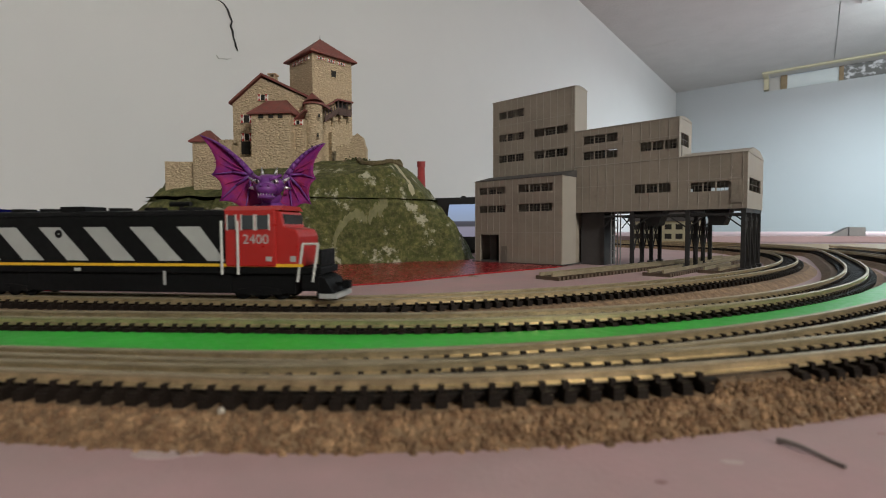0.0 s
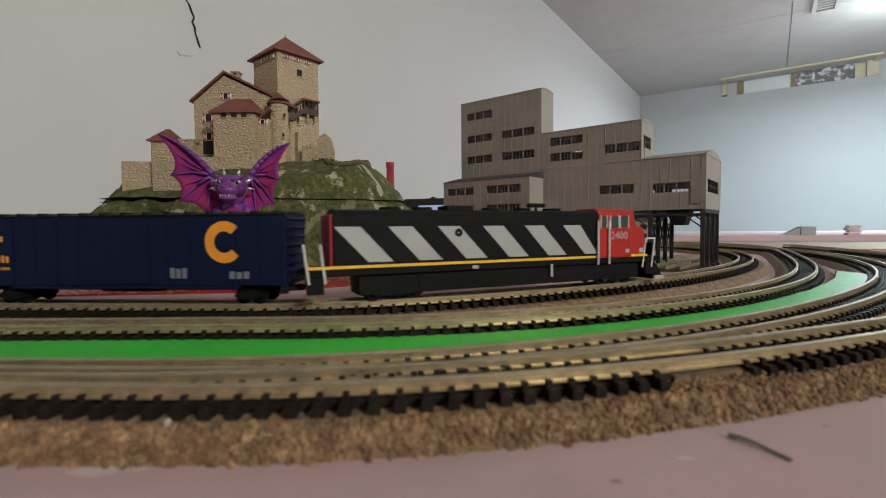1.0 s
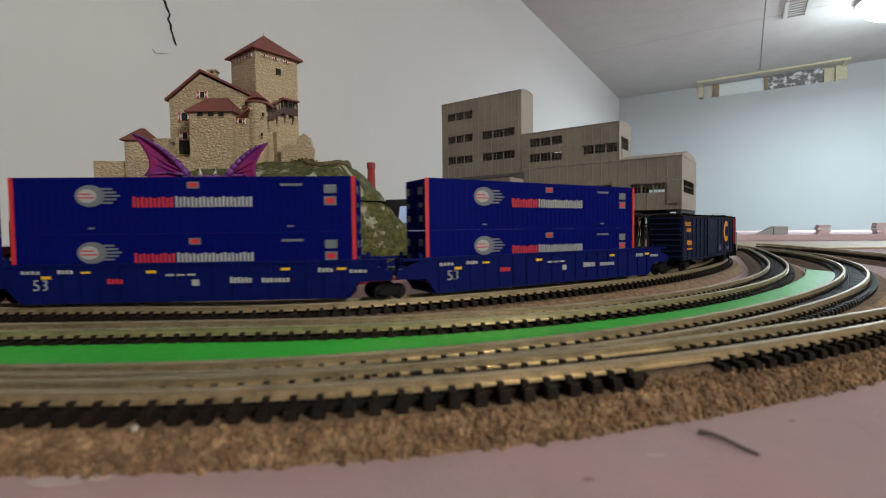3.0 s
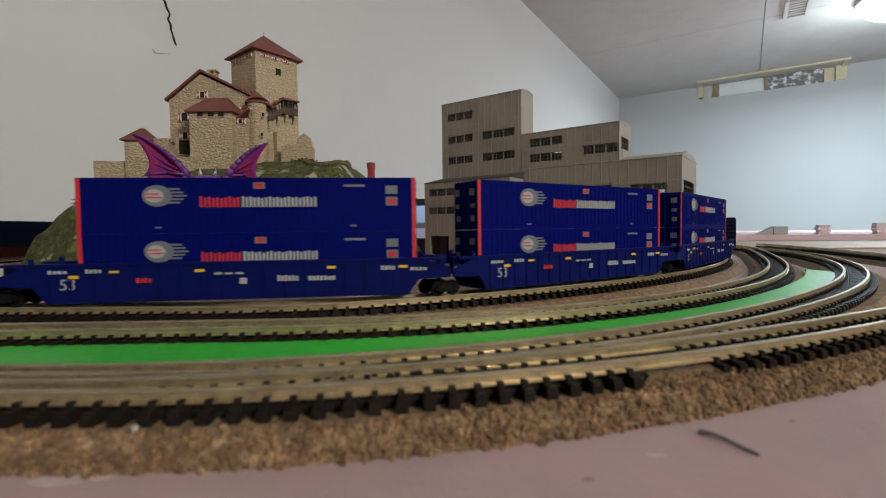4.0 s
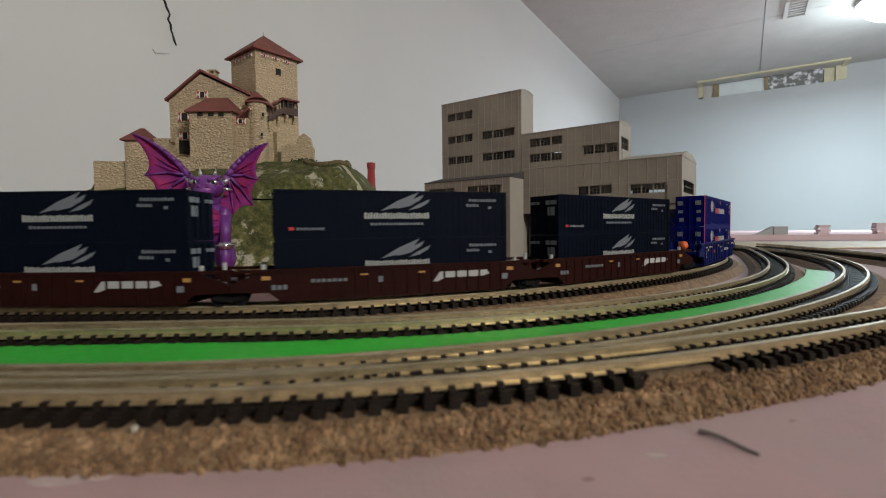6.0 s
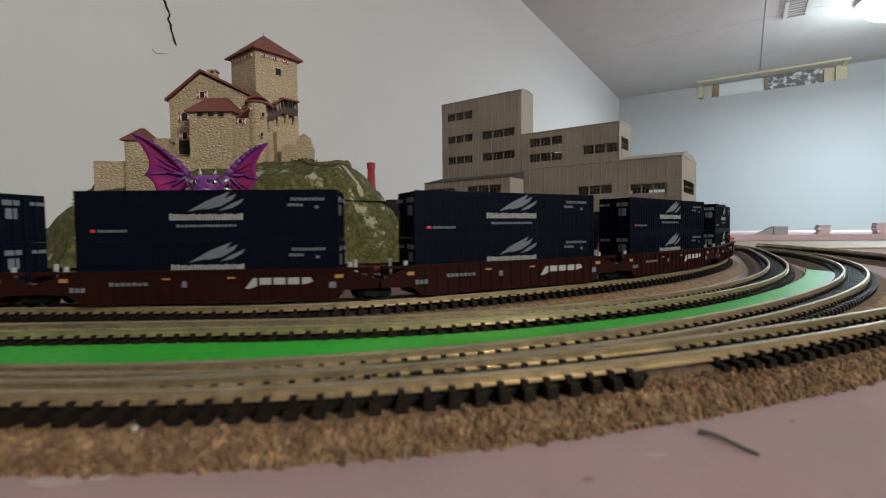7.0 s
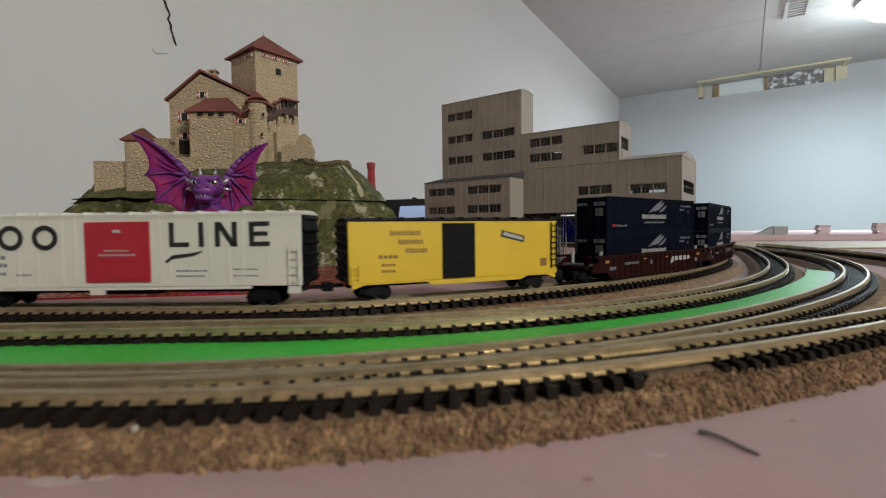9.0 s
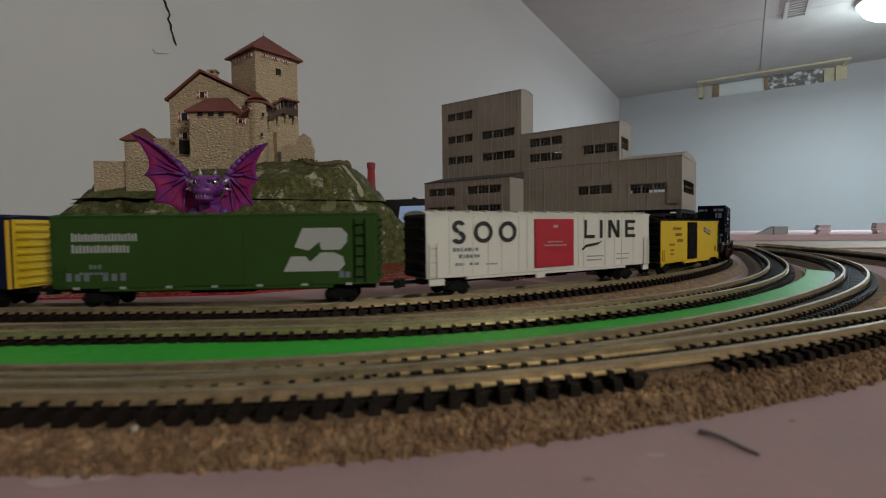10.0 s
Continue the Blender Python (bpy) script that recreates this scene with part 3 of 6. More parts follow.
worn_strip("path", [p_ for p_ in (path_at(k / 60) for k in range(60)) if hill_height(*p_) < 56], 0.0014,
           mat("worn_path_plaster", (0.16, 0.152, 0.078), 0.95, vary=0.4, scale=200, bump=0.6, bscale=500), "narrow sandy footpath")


bm = bmesh.new()
n = 26
ring_pts = []
for i in range(n + 1):
    a = radians(-200 + 250 * i / n)
    x, y = -0.108 + 0.020 * math.cos(a), 0.452 + 0.020 * math.sin(a)
    ring_pts.append((x, y, hill_height(x, y)))
for (xa_, ya_, ha), (xb_, yb_, hb) in zip(ring_pts, ring_pts[1:]):
    rod(bm, (xa_ * 1000, ya_ * 1000, ha + 1.2), (xb_ * 1000, yb_ * 1000, hb + 1.2), 2.3 + 0.5 * noise.noise((xa_ * 300, ya_ * 300, 0)), 7)
part("terrace_wall", bm, mat("dark_earth_bank", (0.13, 0.10, 0.05), 0.95, vary=0.4, scale=150, bump=0.6, bscale=500), hill, "low rounded wall round the hilltop")
# sandy ramp that drops from the terrace over the shoulder
ramp = [(-0.0925 + 0.027 * u + 0.002 * math.sin(4 * u), 0.441 - 0.012 * u) for u in (k / 26 for k in range(27))]
worn_strip("ramp", [p_ for p_ in ramp if hill_height(*p_) > 60], 0.0062, PATHM, "worn sandy ramp")


# ---- the castle: stone walls, red tiled roofs
def stone_mat():
    m = bpy.data.materials.new("tan_rubble_stone")
    m.use_nodes = True
    nt = m.node_tree
    b = nt.nodes["Principled BSDF"]
    tc = nt.nodes.new("ShaderNodeTexCoord")
    mp = nt.nodes.new("ShaderNodeMapping")
    mp.inputs["Scale"].default_value = (240, 240, 470)
    nt.links.new(tc.outputs["Object"], mp.inputs["Vector"])
    wob = nt.nodes.new("ShaderNodeTexNoise")
    wob.inputs["Scale"].default_value = 1.2
    nt.links.new(mp.outputs[0], wob.inputs["Vector"])
    av = nt.nodes.new("ShaderNodeMix")
    av.data_type = "VECTOR"
    av.inputs["Factor"].default_value = 0.35
    nt.links.new(mp.outputs[0], av.inputs["A"])
    sc = nt.nodes.new("ShaderNodeVectorMath")
    sc.operation = "ADD"
    nt.links.new(mp.outputs[0], sc.inputs[0])
    nt.links.new(wob.outputs["Color"], sc.inputs[1])
    nt.links.new(sc.outputs[0], av.inputs["B"])
    edge = nt.nodes.new("ShaderNodeTexVoronoi")
    edge.feature = "DISTANCE_TO_EDGE"
    edge.inputs["Scale"].default_value = 1.0
    cell = nt.nodes.new("ShaderNodeTexVoronoi")
    cell.inputs["Scale"].default_value = 1.0
    for n in (edge, cell):
        nt.links.new(sc.outputs[0], n.inputs["Vector"])
    rr = nt.nodes.new("ShaderNodeMapRange")
    rr.inputs["From Max"].default_value = 0.36
    nt.links.new(edge.outputs["Distance"], rr.inputs["Value"])
    hs = nt.nodes.new("ShaderNodeValToRGB")
    e = hs.color_ramp.elements
    e[0].color, e[1].color = (0.50, 0.39, 0.255, 1), (0.63, 0.495, 0.33, 1)
    sepc = nt.nodes.new("ShaderNodeSeparateColor")
    nt.links.new(cell.outputs["Color"], sepc.inputs[0])
    nt.links.new(sepc.outputs[0], hs.inputs["Fac"])
    mx = nt.nodes.new("ShaderNodeMix")
    mx.data_type = "RGBA"
    nt.links.new(rr.outputs[0], mx.inputs["Factor"])
    mx.inputs["A"].default_value = (0.47, 0.365, 0.24, 1)
    nt.links.new(hs.outputs["Color"], mx.inputs["B"])
    nt.links.new(mx.outputs["Result"], b.inputs["Base Color"])
    b.inputs["Roughness"].default_value = 0.9
    bu = nt.nodes.new("ShaderNodeBump")
    bu.inputs["Strength"].default_value, bu.inputs["Distance"].default_value = 1.0, 0.0009
    rough_n = nt.nodes.new("ShaderNodeTexNoise")
    rough_n.inputs["Scale"].default_value, rough_n.inputs["Detail"].default_value = 1.7, 5
    nt.links.new(mp.outputs[0], rough_n.inputs["Vector"])
    hsum = nt.nodes.new("ShaderNodeMath")
    hsum.operation = "MULTIPLY_ADD"
    nt.links.new(rough_n.outputs["Fac"], hsum.inputs[0])
    hsum.inputs[1].default_value = 1.4
    nt.links.new(rr.outputs[0], hsum.inputs[2])
    nt.links.new(hsum.outputs[0], bu.inputs["Height"])
    nt.links.new(bu.outputs["Normal"], b.inputs["Normal"])
    return m


STONE = stone_mat()
ROOFT = mat("dark_red_roof_tiles", (0.21, 0.055, 0.045), 0.75, vary=0.25, scale=90, bump=0.5, bscale=700, color2=(0.16, 0.06, 0.05))
BEAM = mat("dark_brown_timber", (0.075, 0.042, 0.035), 0.7, vary=0.25, scale=120)
HOLE = mat("unlit_window_opening", (0.012, 0.010, 0.008), 0.8)
WHITEP = mat("white_shutter_paint", (0.72, 0.70, 0.66), 0.6, vary=0.06)
REDP = mat("red_shutter_paint", (0.42, 0.06, 0.05), 0.6, vary=0.1)

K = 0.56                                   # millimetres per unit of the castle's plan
CF = Matrix.Translation((-0.1958, 0.470, 0.0923)) 
castle = thing("castle", "model stone castle with a tall square keep and red tiled roofs", "castle", CF)


def cp(x, y, d=0.0):
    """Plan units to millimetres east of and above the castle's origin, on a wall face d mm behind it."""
    k = (470 + d) / 840
    return (x - 784) * k + 198.2, (406 + (784 - x) * 0.0122 - y) * k - 61.3


def stones(bm, strength=0.35):
    """Roughens walls a little so edges are not machine straight."""
    bmesh.ops.subdivide_edges(bm, edges=[e for e in bm.edges if e.calc_length() > 0.012], cuts=5, use_grid_fill=True)
    for v in bm.verts:
        n = noise.noise_vector(v.co * 210)
        v.co += n * strength * MM
    return bm


def turned_box(bm, cx, cy, wx, wy, z0, z1, deg, taper=0.0):
    a = radians(deg)
    R = Matrix.Rotation(a, 3, "Z")
    vs = []
    for z, k in ((z0, 1 + taper), (z1, 1)):
        for sx, sy in ((-1, -1), (1, -1), (1, 1), (-1, 1)):
            p = R @ Vector((sx * wx / 2 * k, sy * wy / 2 * k, 0))
            vs.append(bm.verts.new(Vector((cx + p.x, cy + p.y, z)) * MM))
    for f in ((3, 2, 1, 0), (4, 5, 6, 7), (0, 1, 5, 4), (1, 2, 6, 5), (2, 3, 7, 6), (3, 0, 4, 7)):
        bm.faces.new([vs[i] for i in f])
    return bm


def hip_roof(bm, cx, cy, wx, wy, z0, z1, deg, ridge=0.0, thick=1.0, kick=0.0):
    """A hipped roof with a ridge along x, or a pyramid where ridge is 0; closed below."""
    R = Matrix.Rotation(radians(deg), 3, "Z")

    def P(x, y, z):
        p = R @ Vector((x, y, 0))
        return bm.verts.new(Vector((cx + p.x, cy + p.y, z)) * MM)
    low = [P(sx * wx / 2, sy * wy / 2, z0) for sx, sy in ((-1, -1), (1, -1), (1, 1), (-1, 1))]
    up = [P(sx * wx / 2, sy * wy / 2, z0 + thick) for sx, sy in ((-1, -1), (1, -1), (1, 1), (-1, 1))]
    a, b = P(-ridge / 2, 0, z1), P(ridge / 2 + 0.01, 0, z1)
    bm.faces.new(low[::-1])
    for i in range(4):
        bm.faces.new((low[i], low[(i + 1) % 4], up[(i + 1) % 4], up[i]))
    bm.faces.new((up[0], up[1], b, a))
    bm.faces.new((up[1], up[2], b))
    bm.faces.new((up[2], up[3], a, b))
    bm.faces.new((up[3], up[0], a))
    return bm


TOW = 51
# keep
keep = part("keep", stones(turned_box(bmesh.new(), 16, 21, 46, 46, -30, 115, TOW)), STONE, castle, "tall square stone keep")
part("keep_roof", hip_roof(bmesh.new(), 16, 21, 55, 55, 112, 137.5, TOW, thick=1.4), ROOFT, keep, "dark red pyramid roof")
bm = bmesh.new()
rod(bm, (16, 21, 137), (16, 21, 141), 0.7, 6, 0.2)
part("finial", bm, mat("grey_metal", (0.4, 0.4, 0.4), 0.4, 0.8), keep)
KR = Matrix.Rotation(radians(TOW), 3, "Z")


def on_keep(face, u, z, depth=0.25):
    """A point on the keep's left (x negative) or right (y negative) face, u mm from the face's middle."""
    p = KR @ (Vector((u, -23 - depth, 0)) if face == "r" else Vector((-23 - depth, u, 0)))
    return 16 + p.x, 21 + p.y, z


def opening(parent, x, y, z, w, h, deg, frame_mat=None, shutters=False, deep=1.0):
    """A dark window set in a wall, with an optional pair of red and white shutters."""
    wd_ = part("window", turned_box(bmesh.new(), x, y, w, deep, z - h / 2, z + h / 2, deg), HOLE, parent)
    part("sill", turned_box(bmesh.new(), x, y, w + 0.8, deep + 0.8, z - h / 2 - 0.6, z - h / 2 + 0.1, deg), STONE, wd_)
    if shutters:
        R = Matrix.Rotation(radians(deg), 3, "Z")
        for e in (-1, 1):
            p = R @ Vector((e * (w / 2 + 1.5), -0.4, 0))
            sh = part("shutter", turned_box(bmesh.new(), x + p.x, y + p.y, 3.0, deep + 0.5, z - h / 2 - 0.5, z + h / 2 + 0.5, deg), WHITEP, wd_)
            bm = bmesh.new()
            prism(bm, [(-1.5, -h / 2 - 0.4), (1.5, -h / 2 - 0.4), (0, 0)], -0.1, 0.1, k=1)
            prism(bm, [(-1.5, h / 2 + 0.4), (1.5, h / 2 + 0.4), (0, 0)], -0.1, 0.1, k=1)
            q = R @ Vector((0, -(deep / 2 + 0.35), 0))
            Mx = Matrix.Translation(Vector((x + p.x + q.x, y + p.y + q.y, z)) * MM) @ Matrix.Rotation(radians(deg), 4, "Z") @ Matrix.Scale(MM, 4)
            bm.transform(Mx)
            part("painted_wedge", bm, REDP, wd_)
    return wd_


for u in (-14, -2, 10):
    x, y, z = on_keep("r", u, 108.3)
    opening(keep, x, y, z, 2.0, 2.4, TOW, shutters=True)
    x, y, z = on_keep("l", u, 108.3)
    opening(keep, x, y, z, 2.0, 2.4, TOW - 90, shutters=True)
x, y, z = on_keep("r", 1, 96)
opening(keep, x, y, z, 5.2, 6.8, TOW)
x, y, z = on_keep("r", 14, 70)
opening(keep, x, y, z, 2.0, 4.0, TOW)
# timber gallery on the keep with corbels


def kb(bm, u0, u1, d0, d1, z0, z1, dz=0.0):
    """A box on the keep's right face, u along the face, d out from it; its far end lifted by dz."""
    vs = []
    for zz in (z0, z1):
        for u, d in ((u0, d0), (u1, d0), (u1, d1), (u0, d1)):
            p = KR @ Vector((u, -23 - d, 0))
            vs.append(bm.verts.new(Vector((16 + p.x, 21 + p.y, zz + (dz if u == u1 else 0))) * MM))
    for f in ((3, 2, 1, 0), (4, 5, 6, 7), (0, 1, 5, 4), (1, 2, 6, 5), (2, 3, 7, 6), (3, 0, 4, 7)):
        bm.faces.new([vs[i] for i in f])
    return bm


gal = part("gallery", kb(bmesh.new(), 3.1, 18.9, 0.1, 4.9, 55, 55.95), BEAM, castle, "dark timber gallery with a small roof")
bm = bmesh.new()
kb(bm, -13, 3, 0, 5, 45, 46.2, 11)
kb(bm, -13, 3, 4.4, 5, 46, 50.5, 11)
kb(bm, 3, 19, 0, 5, 56, 57.2)
kb(bm, 3, 19, 4.4, 5, 57, 62)
for u in (-12.5, -9, -5.5, -2):
    kb(bm, u, u + 0.9, 4.3, 5.2, 54.5 + u * .69, 64.5 + u * .69)
for u in (2.5, 7.5, 12.8, 18.2):
    kb(bm, u, u + 0.9, 4.3, 5.2, 57, 69)
bmesh.ops.recalc_face_normals(bm, faces=bm.faces)
part("gallery_frame", bm, BEAM, gal)
part("gallery_opening", kb(bmesh.new(), 3.5, 18, 0.1, 0.6, 62, 68.8), HOLE, gal)
bm = bmesh.new()
kb(bm, -14, 2.5, -0.5, 6.2, 58, 59.3, 11.2)
kb(bm, 1.5, 20.5, -0.5, 6.6, 69, 70.6)
bmesh.ops.recalc_face_normals(bm, faces=bm.faces)
part("gallery_roof", bm, ROOFT, gal)
for u, z in ((-13, 43), (-3, 50), (6, 54), (15.5, 54)):
    for k in range(3):
        part("corbel", kb(bmesh.new(), u, u + 2.6, 0, 4.4 - 1.3 * k, z - 2.4 - 2.2 * k, z + 1.8 - 2.2 * k), STONE, gal)
bm = bmesh.new()
kb(bm, -6, 24, -0.5, 6, -30, 36)
bmesh.ops.recalc_face_normals(bm, faces=bm.faces)
part("bastion", stones(bm), STONE, castle, "lower bastion below the keep")

# main house with a gable
gx = [cp(*p, -18) for p in ((304, 340), (304, 181), (360, 136), (466, 184), (466, 340))]
bm = bmesh.new()
prism(bm, gx, -18, 40)
house = part("house", stones(bm), STONE, castle, "stone house with a broad gable")
bm = bmesh.new()
e0, e1, e2 = cp(297, 182, -20), cp(360, 131, -20), cp(476, 187, -20)
prism(bm, [e0, e1, (e1[0], e1[1] + 2.2), (e0[0], e0[1] + 2.2)], -21, 42)
prism(bm, [e1, e2, (e2[0], e2[1] + 2.2), (e1[0], e1[1] + 2.2)], -21, 42)
part("house_roof", bm, ROOFT, house)
bm = bmesh.new()
c0 = cp(374, 142, 4)
box(bm, c0[0], c0[0] + 7, 4, 11, c0[1] - 8, c0[1] + 4)
box(bm, c0[0] - 1, c0[0] + 8, 3, 12, c0[1] + 6.5, c0[1] + 7.8)
for dx in (0.3, 5.5):
    box(bm, c0[0] + dx, c0[0] + dx + 1.2, 4, 11, c0[1] + 4, c0[1] + 6.5)
part("chimney", bm, STONE, house)
for (px, py, w, h, sh) in ((363, 172, 4.2, 5.5, True), (331, 210, 6.0, 7.5, True), (331, 243, 4.5, 7, True)):
    x, z = cp(px, py, -18)
    opening(house, x, -18.3, z, w, h, 0, shutters=sh)
# front block with a hipped roof
x0, zt = cp(338, 200, -43)
x1, zb = cp(412, 345, -43)
bm = turned_box(bmesh.new(), (x0 + x1) / 2, -28, x1 - x0, 30, zb, zt, 0)
block = part("gatehouse", stones(bm), STONE, castle, "square stone block with a hipped roof")
part("gatehouse_roof", hip_roof(bmesh.new(), (x0 + x1) / 2, -28, x1 - x0 + 6, 36, zt - 1, zt + 15.5, 0, ridge=20, thick=1.2), ROOFT, block)
for px in (357, 376, 394):
    x, z = cp(px, 206, -43)
    opening(block, x, -43.2, z, 4.6, 3.6, 0)
x, z = cp(328, 258, -18)
opening(house, x, -18.4, z, 9, 18, 0)
# wing between the gatehouse and the round tower
xa, za = cp(413, 212, -33)
xb, zb2 = cp(440, 345, -33)
bm = turned_box(bmesh.new(), (xa + xb) / 2, -22, xb - xa, 22, zb2, za, 0)
wing = part("wing", stones(bm), STONE, castle)
x, z = cp(428, 214, -33)
opening(wing, x, -33.3, z - 2, 3.4, 4, 0, shutters=True)
bm = bmesh.new()
prism(bm, [(xa - 2, za - 6), (xb + 1, za + 8), (xb + 1, za + 9.5), (xa - 2, za - 4.2)], -34.5, -11)
part("wing_roof", bm, ROOFT, wing)
# round tower with a conical cap
xr, zr = cp(457, 186, -20)
bm = bmesh.new()
rod(bm, (xr, -20, -30), (xr, -20, zr), 8.6, 26, 8.4)
rt = part("round_tower", stones(bm, 0.25), STONE, castle, "round stone stair tower")
bm = bmesh.new()
rod(bm, (xr, -20, zr - 1), (xr, -20, zr + 0.6), 10.4, 26)
rod(bm, (xr, -20, zr + 0.6), (xr - 2, -18, zr + 11.5), 10.4, 26, 1.0)
part("cone_roof", bm, ROOFT, rt)
for px, py in ((466, 205), (463, 240), (452, 262)):
    x, z = cp(px, py, -30)
    opening(rt, x, -28.2, z, 1.6, 3.4, 10)
# curtain walls with a walled terrace
def wall_run(name, xa_, xb_, yt, yb, d, depth, deg, label="", parent=None):
    """A stone wall whose face, d behind the origin, spans two plan units."""
    p, q = cp(xa_, yb, d), cp(xb_, yt, d)
    return part(name, stones(turned_box(bmesh.new(), (p[0] + q[0]) / 2, d + depth / 2, q[0] - p[0], depth, p[1], q[1], deg)), STONE, parent or castle, label)


wall_run("curtain_wall", 222, 346, 279, 350, -46, 24, -2, "low outer wall of rubble stone")
wall_run("outer_bastion", 163, 222, 286, 348, -42, 30, 14, "stone bastion at the foot of the castle")
wall_run("inner_wall", 222, 302, 252, 300, -30, 20, -4)
lt = wall_run("wall_turret", 222, 262, 250, 300, -34, 22, 8)
lx, lz = cp(242, 250, -34)
part("turret_roof", hip_roof(bmesh.new(), lx, -23, 27, 28, lz - 0.5, lz + 13, 8, ridge=4), ROOFT, lt)
bm = bmesh.new()
for k in range(6):
    m0, m1 = cp(262 + k * 8, 253, -30), cp(267 + k * 8, 246, -30)
    box(bm, m0[0], m1[0], -29, -24, m0[1], m1[1])
part("battlement", stones(bm, 0.3), STONE, castle)
# ragged ruined wall beside the keep
bm = bmesh.new()
prism(bm, [cp(*p, -6) for p in ((500, 330), (500, 262), (515, 257), (524, 262), (530, 246), (540, 240), (549, 246), (555, 268), (557, 330))], -10, -3)
part("ruined_wall", stones(bm, 0.9), STONE, castle, "ragged end of a ruined stone wall")
# shrubs at the castle's foot
rng = random.Random(8)
SHRUB = mat("shrub_flock", (0.05, 0.06, 0.018), 0.95, vary=0.5, scale=200, bump=0.8, bscale=600)
for px, py in ((520, 298), (530, 293), (541, 291), (552, 297)):
    x, z = cp(px, py, -14)
    bm = bmesh.new()
    for k in range(26):
        c = Vector((rng.gauss(0, 1.5), rng.gauss(0, 1.5), abs(rng.gauss(1, 1.2)))) * MM
        g = bmesh.ops.create_icosphere(bm, subdivisions=1, radius=rng.uniform(0.5, 1.1) * MM)
        bmesh.ops.translate(bm, vec=c, verts=g["verts"])
    ob = part("shrub", bm, SHRUB)
    w = CF @ Vector((x * MM, -0.014, 0))
    ob.location = (w.x, w.y, max(z * MM + 0.0923, 0.0))
    ob.location.z = hill_height(w.x, w.y) * MM
    tagged(ob, "tiny dark green shrub at the castle's foot", "shrub", "shrubs by the castle")
# ---- winged toy dragon, one moulded figure
PURPLE = mat("purple_vinyl", (0.115, 0.032, 0.20), 0.42, vary=0.2, scale=70, coat=0.1, color2=(0.17, 0.035, 0.22))
MAGENTA = mat("magenta_wing_vinyl", (0.27, 0.020, 0.085), 0.7, vary=0.4, scale=60, color2=(0.15, 0.02, 0.19), mix_at=0.52, soft=0.3, spec=0.15)
SILVER = mat("silver_paint", (0.62, 0.62, 0.64), 0.28, 0.9, vary=0.1)


